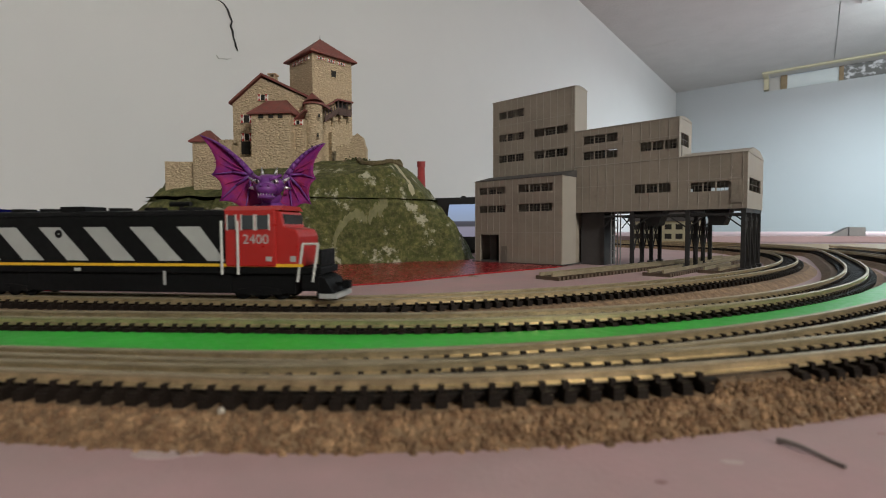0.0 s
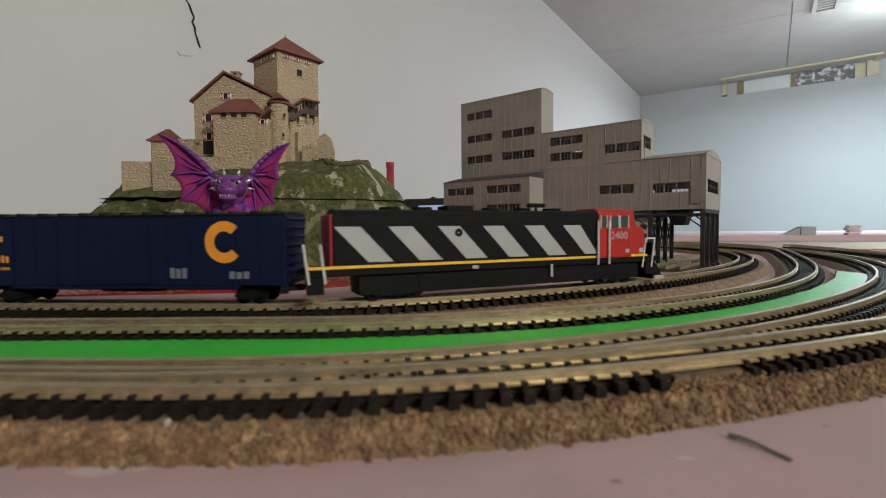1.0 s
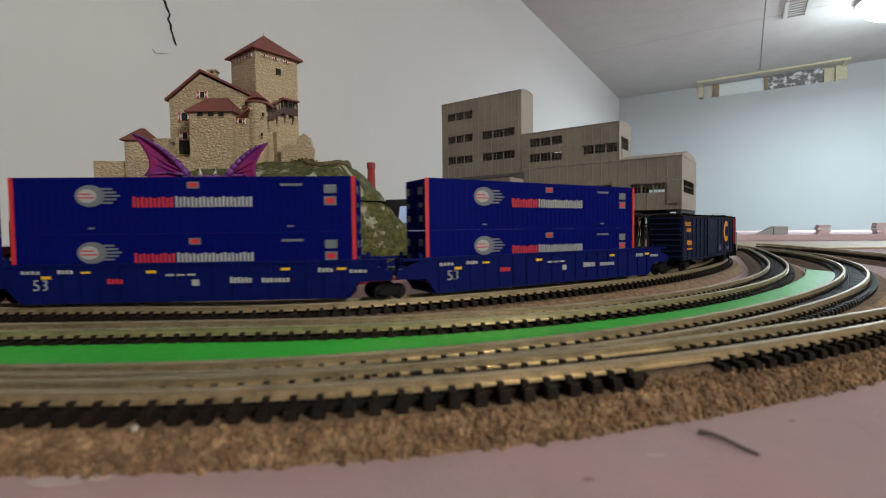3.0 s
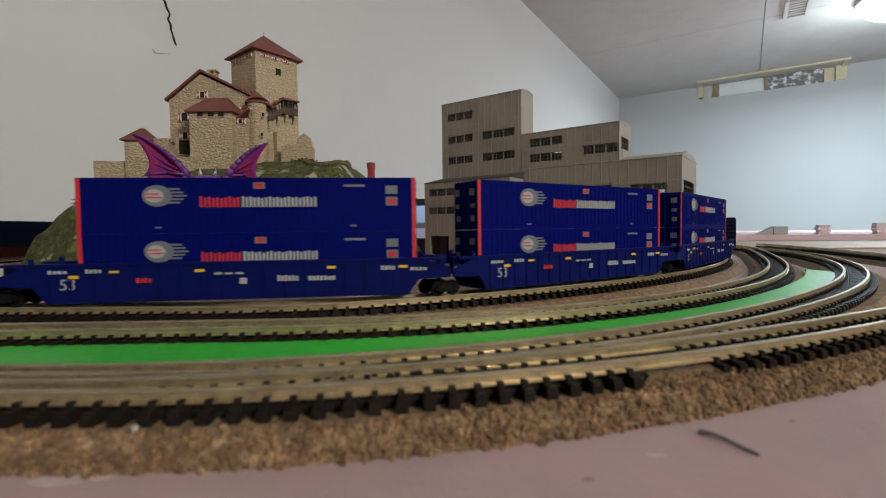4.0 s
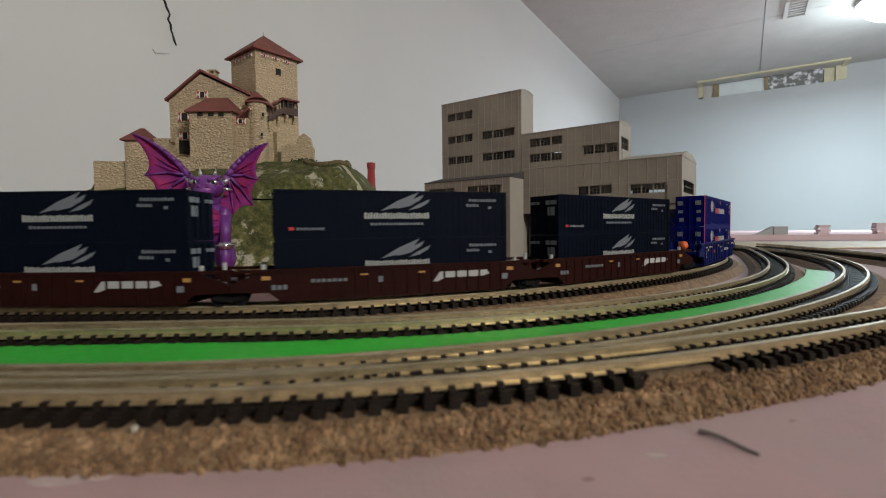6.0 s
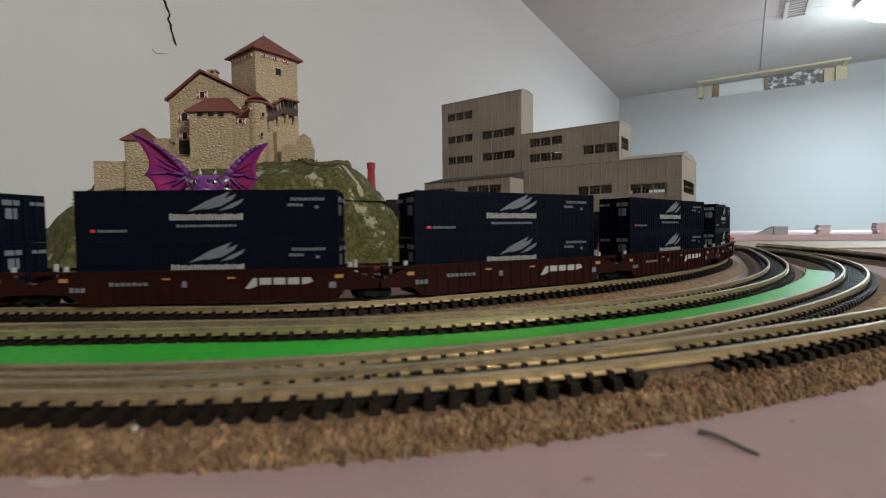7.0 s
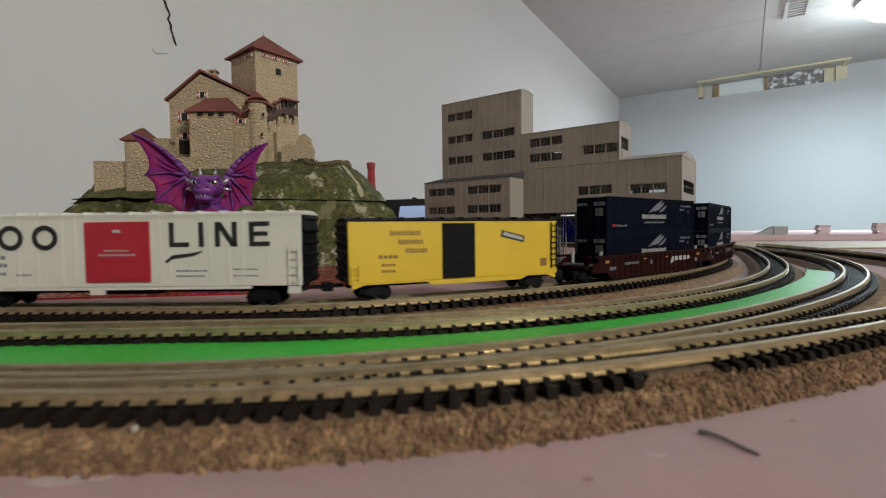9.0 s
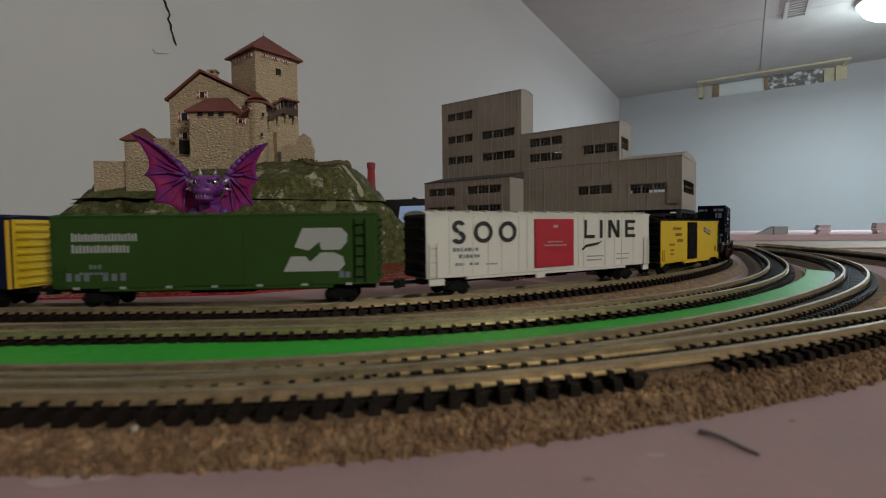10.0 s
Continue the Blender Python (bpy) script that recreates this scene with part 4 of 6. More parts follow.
def dragon():
    bm = bmesh.new()

    def ball(c, r, slot=0, seg=16):
        g = bmesh.ops.create_uvsphere(bm, u_segments=seg, v_segments=max(6, seg // 2), radius=1.0)
        for v in g["verts"]:
            v.co = Vector((c[0] + v.co.x * r[0], c[1] + v.co.y * r[1], c[2] + v.co.z * r[2])) * MM
        for f in {f for v in g["verts"] for f in v.link_faces}:
            f.material_index = slot
            f.smooth = True

    def limb(a, b, r1, r2, slot=0, n=10):
        k = len(bm.faces)
        rod(bm, a, b, r1, n, r2)
        bm.faces.ensure_lookup_table()
        for f in bm.faces[k:]:
            f.material_index = slot
            f.smooth = len(f.verts) == 4
    ball((0, 4, 36), (10.5, 9, 15))
    ball((0, -1, 36), (8.2, 6.5, 10), 1)
    for z in (30, 34, 38, 42):
        limb((-6, -6.5 + abs(z - 36) * .25, z), (6, -6.5 + abs(z - 36) * .25, z), 0.9, 0.9, 1, 8)
    ball((0, 2, 52), (7, 6, 7))
    ball((0, -4, 58.5), (10, 9, 7.4))
    ball((0, -11, 55.5), (6.6, 5.5, 4.6))
    ball((0, -11.5, 50.5), (5.6, 5.0, 2.2))
    ball((-2.4, -16, 57.5), (1.0, .9, .8)), ball((2.4, -16, 57.5), (1.0, .9, .8))
    for e in (-1, 1):
        ball((e * 5.4, -10.8, 60.5), (2.4, 2.0, 1.9), 2)
        ball((e * 5.4, -12.4, 60.4), (.9, .7, 1.2), 3, 8)
        limb((e * 8.6, -9, 64.5), (e * 2.6, -13.4, 61.4), 1.3, 1.0)
        limb((e * 8, -3, 60), (e * 13, -2, 64), 1.8, .5, 2)
        limb((e * 8.5, -3, 57), (e * 14, -1, 57), 1.7, .4, 2)
        limb((e * 4, -2, 65), (e * 5, 0, 71), 1.4, .3, 2)
        for k in range(3):
            limb((e * (1 + 1.6 * k), -15.6 + k * .7, 52.6), (e * (1 + 1.6 * k), -15.8 + k * .7, 50.6), .55, .12, 2, 6)
        ball((e * 8.6, 1, 40), (4.2, 5.0, 6.5))
        limb((e * 9.2, -1, 40), (e * 9.6, -5, 22), 3.6, 3.0)
        limb((e * 9.6, -5, 22), (e * 9.4, -6, 8), 3.0, 3.2)
        limb((e * 9.6, -5, 19.5), (e * 9.6, -5.2, 23.5), 4.0, 4.0, 2, 12)
        for k in range(6):
            a = k * 1.05
            limb((e * 9.6 + 3.8 * math.cos(a), -5 + 3.8 * math.sin(a), 21.5), (e * 9.6 + 6 * math.cos(a), -5 + 6 * math.sin(a), 22), .8, .15, 2, 6)
        ball((e * 9.4, -8, 4), (4.8, 6.4, 4))
        for k in (-1, 0, 1):
            limb((e * 9.4 + k * 2.8, -12.5, 3.6), (e * 9.4 + k * 3.3, -17, .8), 1.3, .3, 2, 8)
        ball((e * 7, 8, 14), (6.5, 8, 11))
        ball((e * 7, 2, 3), (5, 7, 3.1))
    limb((0, 12, 18), (-10, 22, 6), 5, 3), limb((-10, 22, 6), (-24, 18, 3), 3, 1)
    # wings: an arched arm, fingers and a billowed, scalloped membrane with thickness
    for e, tip, f1, f2, foot in ((-1, (-44, 91.5), (-37.5, 66), (-33, 48.5), (-17, 41)), (1, (36, 88), (29.5, 64), (26, 46.5), (13.5, 41))):
        wrist = Vector((e * 12.5 if e < 0 else 10.5, 66.5))
        tip, f1, f2, foot = (Vector(q) for q in (tip, f1, f2, foot))

        def bend(a, b, c, n=9):
            return [a * (1 - u) ** 2 + c * (2 * u * (1 - u)) + b * u * u for u in (k / n for k in range(n + 1))]
        lead = bend(wrist, tip, (wrist + tip) / 2 + Vector((-e * 1.0, 7.5)))
        rim = lead + [p_ for q0, q1, k in ((tip, f1, 0.42), (f1, f2, 0.34), (f2, foot, 0.25)) for p_ in bend(q0, q1, ((q0 + q1) / 2).lerp(wrist, k))[1:]]
        rim.append(Vector((e * 5, 46)))
        sides = []
        for back in (0, 1):
            grid = []
            for q in rim:
                grid.append([bm.verts.new(Vector((p_.x, 5 + 2.6 * math.sin(math.pi * u) + back * (1.3 - u * 0.7) - 1.5 * u, p_.y)) * MM)
                             for u in (0.02, 0.3, 0.6, 0.85, 1.0) for p_ in (wrist.lerp(q, u),)])
            sides.append(grid)
            for g0, g1 in zip(grid, grid[1:]):
                for k in range(4):
                    f = bm.faces.new((g0[k], g0[k + 1], g1[k + 1], g1[k]))
                    f.material_index, f.smooth = 1, True
        for k in range(len(rim) - 1):
            f = bm.faces.new((sides[0][k][4], sides[0][k + 1][4], sides[1][k + 1][4], sides[1][k][4]))
            f.material_index = 0
        arm = [Vector((e * 6, 6, 57))] + [Vector((q.x, 4.2 - 0.8 * k / 9, q.y)) for k, q in enumerate(lead)]
        for k, (q0, q1) in enumerate(zip(arm, arm[1:])):
            limb(q0, q1, 2.3 - 0.2 * k, max(0.25, 2.1 - 0.2 * k))
        for q in (f1, f2, foot):
            c0 = Vector((wrist.x, 4.0, wrist.y))
            mid = Vector(((wrist.x + q.x) / 2, 5.4, (wrist.y + q.y) / 2 + 1.8))
            limb(c0, mid, 1.1, 0.7), limb(mid, Vector((q.x, 3.4, q.y)), 0.7, .25)
        for q in (tip.lerp(f1, 0.3), tip.lerp(f1, 0.62), f1.lerp(f2, 0.5), f2.lerp(foot, 0.5)):
            end = wrist.lerp(q, 0.86)
            limb(Vector((wrist.x, 5.0, wrist.y)), Vector((end.x, 4.6, end.y)), .55, .2, 1, 6)
    bmesh.ops.recalc_face_normals(bm, faces=bm.faces)
    ob = part("dragon_figurine", bm, [PURPLE, MAGENTA, SILVER, HOLE])
    ob.matrix_world = Matrix.Translation((-0.1478, 0.302, 0.0009)) @ Matrix.Rotation(radians(14), 4, "Z")
    tagged(ob, "purple toy dragon with spread magenta wings and silver claws", "figurine")


dragon()

# ---- red factory chimney and the black handheld unit behind the hill
BRICKR = mat("red_brick_chimney_paint", (0.30, 0.035, 0.035), 0.6, vary=0.15, scale=120, bump=0.4, bscale=800)
ch = thing("factory_chimney", "tall round red model factory chimney", "chimney", Matrix.Translation((-0.092, 0.62, 0)))
bm = bmesh.new()
rod(bm, (0, 0, 0), (0, 0, 115), 8.0, 20, 4.6)
part("shaft", bm, BRICKR, ch, smooth=True)
bm = bmesh.new()
rod(bm, (0, 0, 111), (0, 0, 118), 5.3, 20, 5.6)
part("cap", bm, BRICKR, ch)
bm = bmesh.new()
box(bm, -12, 12, -12, 12, 0, 10)
part("base", bm, BRICKR, ch)

BLACKP = mat("matt_black_plastic", (0.012, 0.012, 0.013), 0.5, vary=0.2, scale=60)
SCREEN = bpy.data.materials.new("lit_display")
SCREEN.use_nodes = True
st = SCREEN.node_tree
sb = st.nodes["Principled BSDF"]
stc = st.nodes.new("ShaderNodeTexCoord")
ssep = st.nodes.new("ShaderNodeSeparateXYZ")
st.links.new(stc.outputs["Generated"], ssep.inputs[0])
srm = st.nodes.new("ShaderNodeValToRGB")
srm.color_ramp.interpolation = "EASE"
e = srm.color_ramp.elements
e[0].position, e[0].color = 0.0, (0.20, 0.19, 0.25, 1)
e[1].position, e[1].color = 1.0, (0.26, 0.34, 0.52, 1)
for pos, c in ((0.28, (0.22, 0.21, 0.27, 1)), (0.33, (0.05, 0.05, 0.06, 1)), (0.45, (0.06, 0.06, 0.08, 1)), (0.5, (0.24, 0.30, 0.42, 1))):
    el = srm.color_ramp.elements.new(pos)
    el.color = c
st.links.new(ssep.outputs["Z"], srm.inputs["Fac"])
sb.inputs["Base Color"].default_value = (0.01, 0.01, 0.01, 1)
st.links.new(srm.outputs["Color"], sb.inputs["Emission Color"])
sb.inputs["Emission Strength"].default_value = 1.0
dev = thing("control_tablet", "black handheld train controller with a lit screen, leaning back", "controller",
            Matrix.Translation((-0.040, 0.585, 0.0)) @ Matrix.Rotation(radians(-14), 4, "Z"))


def lean(bm):
    bmesh.ops.rotate(bm, cent=(0, 0, 0), matrix=Matrix.Rotation(radians(-24), 3, "X"), verts=bm.verts)
    return bm


part("case", lean(boxes((-44, 60, 0, 14, 3, 78))), BLACKP, dev, bevel=0.0018)
part("screen", lean(boxes((-22, 52, -0.6, 0.4, 22, 67))), SCREEN, dev, "glowing display with a pale picture")
bm = bmesh.new()
for x in (-6, 16, 30):
    rod(bm, (x, 7, 78), (x, 7, 81.5), 4.2, 14, 3.6)
part("knob", lean(bm), BLACKP, dev)
part("stand", boxes((-40, 56, 5, 40, 0, 5)), BLACKP, dev)

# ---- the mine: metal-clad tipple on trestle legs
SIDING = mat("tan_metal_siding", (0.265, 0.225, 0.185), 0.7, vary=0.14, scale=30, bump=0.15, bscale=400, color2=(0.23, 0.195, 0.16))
# lighter copy of the siding: light on ends, battens and roofs put into colour
SIDING_LIT = mat("lit_metal_siding", (0.30, 0.27, 0.235), 0.75, vary=0.10, scale=40)
STEEL = mat("black_steel_trestle", (0.02, 0.019, 0.019), 0.55, vary=0.3, scale=100)
SASH = mat("dark_window_bars", (0.15, 0.13, 0.11), 0.6)
# dark roofing colour, also painted shade for the recess block and window slabs
ROOF_AND_SHADE = mat("dark_roofing_and_shade", (0.05, 0.045, 0.045), 0.8, vary=0.3, scale=60)
MF = Matrix.Translation((-0.016, 0.430, 0)) @ Matrix.Rotation(radians(-36), 4, "Z")
mine = thing("mine_building", "large tan metal-clad model mine building on black trestle legs", "mine building", MF)


def clad(name, a0, a1, b0, b1, z0, z1, windows, parent, label="", side_windows=(), batten=6.6, thick=1.4, door=None, tops=None, see=(), shed=False):
    """A clad block: front wall (towards -y) with real window openings, plain sides, back and roof. windows: (a, z, width, height, panes)."""
    body = part(name, boxes((a0, a0 + thick, b0 + thick, b1, z0, z1)), SIDING, parent, label)

    def pierced(holes, u0, u1, put):
        """One wall sheet of shared cells, left open where a hole (u0, z0, u1, z1) lies."""
        bm = bmesh.new()
        us = sorted({u0, u1} | {h[k] for h in holes for k in (0, 2)})
        zs = sorted({z0, z1} | {h[k] for h in holes for k in (1, 3)})
        for ua, ub in zip(us, us[1:]):
            for za, zb in zip(zs, zs[1:]):
                if not any(h[0] <= (ua + ub) / 2 <= h[2] and h[1] <= (za + zb) / 2 <= h[3] for h in holes):
                    put(bm, ua, ub, za, zb)
        bmesh.ops.remove_doubles(bm, verts=bm.verts, dist=1e-6)
        return bm

    end = pierced([(b, z, b + w, z + h) for b, z, w, h, n in side_windows], b0 + thick, b1, lambda m, p, q, za, zb: box(m, a1 - thick, a1, p, q, za, zb))
    part("end_wall", end, SIDING_LIT, body, "end wall in the lighter, lit siding tone")
    holes = [(a, z, a + w, z + h) for a, z, w, h, *_ in windows] + ([door] if door else [])
    part("front_wall", pierced(holes, a0, a1, lambda m, p, q, za, zb: box(m, p, q, b0, b0 + thick, za, zb)), SIDING, body)
    xs = sorted({a0, a1} | {h[0] for h in holes} | {h[2] for h in holes})
    part("back_wall", pierced(see, a0 + thick, a1 - thick, lambda m, p, q, za, zb: box(m, p, q, b1 - thick, b1, za, zb)), SIDING, body)
    bm = bmesh.new()
    x = a0 + 0.2
    while x < a1 - 0.4:
        z = z0
        for h in sorted([h for h in holes if h[0] - 0.5 <= x <= h[2] + 0.2], key=lambda h: h[1]):
            if h[1] > z:
                box(bm, x, x + 0.45, b0 - 0.2, b0 - 0.004, z, h[1])
            z = max(z, h[3])
        box(bm, x, x + 0.45, b0 - 0.2, b0 - 0.004, z, z1)
        x += batten
    for zz in [z0 + (z1 - z0) * k for k in ((0.36, 0.7) if z1 - z0 > 40 else (0.55,))]:
        for xa_, xb_ in zip(xs, xs[1:]):
            if not any(h[0] <= (xa_ + xb_) / 2 <= h[2] and h[1] - 0.5 < zz < h[3] + 0.5 for h in holes):
                box(bm, xa_, xb_, b0 - 0.12, b0 - 0.006, zz, zz + 0.3)
    # same paint as the wall, coloured lighter as if catching the light
    part("batten", bm, SIDING_LIT, body)
    for (a, z, w, h, n) in windows:
        bm = bmesh.new()
        for k in range(n + 1):
            xx = a + (w - 0.9) * k / n
            box(bm, xx, xx + 0.9, b0 + 0.3, b0 + 0.9, z, z + h)
        for zz in (z, z + h - 0.4):
            box(bm, a, a + w, b0 + 0.35, b0 + 0.85, zz, zz + 0.4)
        sash = part("window", bm, SIDING, body)
        rr = random.Random(int(a * 7 + z * 13))
        for k in range(n):
            u0, u1 = a + (w - 0.9) * k / n + 0.9, a + (w - 0.9) * (k + 1) / n
            bm = bmesh.new()
            for j in range(1, 3):
                xx = u0 + (u1 - u0) * j / 3
                box(bm, xx - 0.12, xx + 0.12, b0 + 0.45, b0 + 0.75, z + 0.4, z + h - 0.4)
            for j in range(1, 3):
                zz = z + h * j / 3
                box(bm, u0, u1, b0 + 0.47, b0 + 0.73, zz - 0.12, zz + 0.12)
            part("glazing_bar", bm, SASH, sash)
        # invented dark slabs inside, so the windows read as dim interior
        for k in range(3):
            xx = a + rr.uniform(0, w - 6)
            part("machinery", boxes((xx, xx + rr.uniform(4, 9), b0 + 6 + 2 * k, b0 + 7 + 2 * k, z0 + 0.9, z + h * rr.uniform(0.3, 0.9))), ROOF_AND_SHADE, body, "added dark slab that dims the window")
    for (b, z, w, h, n) in side_windows:
        bm = bmesh.new()
        for k in range(n + 1):
            yy = b + (w - 0.5) * k / n
            box(bm, a1 - 0.9, a1 - 0.4, yy, yy + 0.5, z, z + h)
        box(bm, a1 - 0.8, a1 - 0.5, b, b + w, z + h / 2, z + h / 2 + 0.3)
        part("window", bm, SASH, body)
    roof = bmesh.new()
    r = tops or 4
    prism(roof, [(b0 - 0.4, z1 + 0.01), (b0 - 0.4, z1 + 0.4), (b1 + 0.2, z1 + r), (b1 + 0.2, z1 + 0.01)] if shed else [(b0 - 0.4, z1 + 0.01), (b0 - 0.4, z1 + 0.5), (b0 + (b1 - b0) * .3, z1 + r), (b0 + (b1 - b0) * .7, z1 + r), (b1 + 0.4, z1 + 0.5), (b1 + 0.4, z1 + 0.01)], a0 - 0.3, a1 + 0.3, axis="x")
    part("roof", roof, ROOF_AND_SHADE if shed else SIDING_LIT, body)
    part("floor", boxes((a0 + thick, a1 - thick, b0 + thick, b1 - thick, z0, z0 + 0.8)), ROOF_AND_SHADE, body)
    return body


clad("loading_house", 0, 86, 0, 24.5, 1.5, 72, [(4, 60, 29, 6.5, 3), (45, 60, 33, 6.8, 3), (4, 44, 29, 6.5, 3), (45, 44, 33, 6.8, 3)],
     mine, "lower block with a dark vehicle door", door=(6, 1.5, 26, 25), tops=6, shed=True)
part("man_door", boxes((29, 35, -0.5, -0.1, 1.5, 15), (31, 33.5, -0.9, -0.5, 8, 12)), SASH, mine)
part("foundation", boxes((-2, 88, -2, 60, 0.91, 1.5)), ROOF_AND_SHADE, mine)
clad("head_house", 2, 84, 25, 48, 72, 146.5, [(8, 130, 28, 7, 3), (8, 109.5, 28, 7, 3), (8, 90.5, 28, 7, 3), (45, 109.5, 33, 7, 3), (45, 90.5, 33, 7, 3)],
     mine, "tall upper block", tops=2, see=((18, 86, 30, 92), (8, 126, 30, 131), (6, 106, 16, 112), (48, 86, 58, 91)))
part("back_house", boxes((2, 84, 24.6, 48, 1.5, 71.9)), SIDING, mine)
clad("sorting_house", 84.2, 164, 25, 57, 80.3, 109, [(91, 97.5, 29, 7, 3), (91, 85, 29, 7, 3), (136, 87, 27, 7, 3)], mine, side_windows=((30, 90, 20, 9, 3),), tops=2, see=((100, 96, 124, 101),))
clad("tipple_house", 84.2, 206, 25, 88, 43, 80, [(132, 56, 27, 7, 3), (171, 55, 25, 7, 3)], mine,
     "long block over the sidings", side_windows=((32, 55, 46, 9, 3),), tops=5, see=((150, 46, 186, 62), (100, 50, 120, 60)))
part("man_door", boxes((197, 204, 24.4, 24.9, 47, 62)), SIDING, mine)
# solid block; its dark colour stands for shade under the overhang
part("pillar", boxes((86.3, 106, 34, 57, 0.0, 42.9)), ROOF_AND_SHADE, mine, "solid dark block painted as the shaded recess")
# feet and bents
FOOT = mat("concrete_foot", (0.06, 0.055, 0.05), 0.8)
for a, bays in ((131, (27, 49, 71, 93)), (170, (27, 49, 71, 93)), (204, (27, 46, 66, 86))):
    tr_ = part("trestle", boxes((a - 1.5, a + 1.5, 25.5, 87.5, 40.5, 42.9)), STEEL, mine, "black steel trestle bent with crossed braces")
    for b in bays:
        part("post", boxes((a - 1.3, a + 1.3, b - 1.3, b - 0.8, 3, 40.5), (a - 1.3, a + 1.3, b + 0.8, b + 1.3, 3, 40.5), (a - 0.3, a + 0.3, b - 0.8, b + 0.8, 3, 40.5)), STEEL, tr_)
        part("foot", boxes((a - 2.4, a + 2.4, b - 2.4, b + 2.4, 0.0, 2.9)), STEEL, tr_)
    for b0_, b1_ in zip(bays, bays[1:]):
        part("brace", rod(bmesh.new(), (a - 0.6, b0_, 5), (a - 0.6, b1_, 39), 0.6, 5), STEEL, tr_)
        part("brace", rod(bmesh.new(), (a + 0.6, b1_, 5), (a + 0.6, b0_, 39), 0.6, 5), STEEL, tr_)
for a0_, a1_ in ((108, 131), (131, 170), (170, 204)):
    for b in (27, 66):
        bm = bmesh.new()
        box(bm, a0_, a1_, b - 0.5, b + 0.5, 38.6, 40.2)
        rod(bm, (a0_, b, 30), ((a0_ * 2 + a1_) / 3, b, 39), 0.5, 5)
        rod(bm, (a1_, b, 30), ((a0_ + a1_ * 2) / 3, b, 39), 0.5, 5)
        part("tie_beam", bm, STEEL, mine)
for a in (142, 186):
    bm = bmesh.new()
    prism(bm, [(a - 8, 43), (a + 8, 43), (a + 4, 32), (a - 4, 32)], 38, 54)
    part("hopper", bm, STEEL, mine)
# a steel ladder frame by the shaded recess block
bm = bmesh.new()
for x in (113, 118):
    for y in (30, 36):
        box(bm, x, x + 0.8, y, y + 0.8, 0.9, 42.9)
for z in range(6, 42, 6):
    box(bm, 113, 118.8, 30.1, 30.7, z, z + 0.7)
part("ladder", bm, mat("grey_ladder", (0.3, 0.3, 0.31), 0.5, 0.3), mine)

# sidings under the mine: short lengths of loose track
SLEEP = mat("brown_sleeper", (0.11, 0.075, 0.05), 0.7, vary=0.25, scale=200, per=0.3)


def siding(x, y, deg, length, label, z=0.0):
    tr = thing("siding_track", label, "railway track", Matrix.Translation((x, y, z)) @ Matrix.Rotation(radians(deg), 4, "Z"), "sidings under the mine")
    for o in (-4.5, 4.5):
        part("rail", boxes((0, length, o - 0.5, o + 0.5, 2.2, 4.3)), RAIL, tr)
    me = bpy.data.meshes.get("siding_tie")
    if me is None:
        bm = boxes((-1.0, 1.0, -8.6, 8.6, 0.0, 2.1))
        me = bpy.data.meshes.new("siding_tie")
        bm.to_mesh(me)
        bm.free()
        me.materials.append(SLEEP)
    k = 2.0
    while k < length:
        ob = new("tie", me)
        ob.location = (k * MM, 0, 0)
        ob.parent = tr
        k += 4.0
    return tr


siding(0.030, 0.282, 44, 260, "loose siding track running under the mine")
siding(0.100, 0.305, 50, 240, "loose siding track running under the mine")
siding(0.142, 0.325, 50, 60, "short stub of siding track by the trestle")

# ---- far end of the layout: foam border, plywood, stacked foam offcuts
PLY = mat("pale_plywood", (0.48, 0.36, 0.20), 0.65, vary=0.15, scale=20, color2=(0.40, 0.28, 0.15))
PINKB = mat("raw_pink_foam", (0.60, 0.45, 0.48), 0.8, vary=0.12, scale=12, bump=0.2, bscale=300)
GREYB = mat("grey_card_block", (0.36, 0.37, 0.38), 0.8, vary=0.1, scale=12)


def block_thing(name, label, cat, at, deg, rows, material, group="", bevel=0.0008):
    ob = part(name, boxes(*rows), material, bevel=bevel)
    ob.matrix_world = Matrix.Translation(at) @ Matrix.Rotation(radians(deg), 4, "Z")
    return tagged(ob, label, cat, group)


block_thing("foam_border", "long raised strip of pale pink foam at the table's far edge", "foam strip", (0.80, 0.93, 0), -14, [(-700, 700, 0, 50, 0, 11.5)], PINKB)
block_thing("plywood_board", "bare tan plywood board beside the far tracks", "plywood", (0.86, 0.66, 0.0002), -8, [(-480, 600, -110, 130, 0, 1.6)], PLY)
for dx, w, h, m, lab in ((-0.112, 26, 17, GREYB, "grey card block on the foam border"), (-0.035, 20, 19, PINKB, "stack of pink foam offcuts"), (0.062, 16, 22, PINKB, "stack of pink foam offcuts"), (0.105, 10, 18, BLACKP, "small black box on the foam border")):
    a = radians(-14)
    c = Vector((0.80, 0.93, 0.0116)) + Vector((math.cos(a) * dx, math.sin(a) * dx, 0)) + Vector((-math.sin(a), math.cos(a), 0)) * 0.03
    if m is PINKB:
        st_ = thing("foam_stack", lab, "foam stack", Matrix.Translation(c) @ Matrix.Rotation(a, 4, "Z"), "stacks of offcuts")
        for k in range(4):
            j = random.Random(k + int(dx * 100)).uniform(-4, 4)
            part("slab", boxes((-w / 2 + j * 0.5, w / 2 + j * 0.5, -8, 8, k * h / 4, (k + 1) * h / 4 - 0.6)), PINKB, st_)
    else:
        block_thing("card_block" if m is GREYB else "black_box", lab, "box", c, -14, [(-w / 2, w / 2, -9, 9, 0, h)], m)
bm = bmesh.new()
prism(bm, [(20, 0), (52, 0), (52, 16), (32, 4)], -10, 10)
ob = part("card_ramp", bm, GREYB)
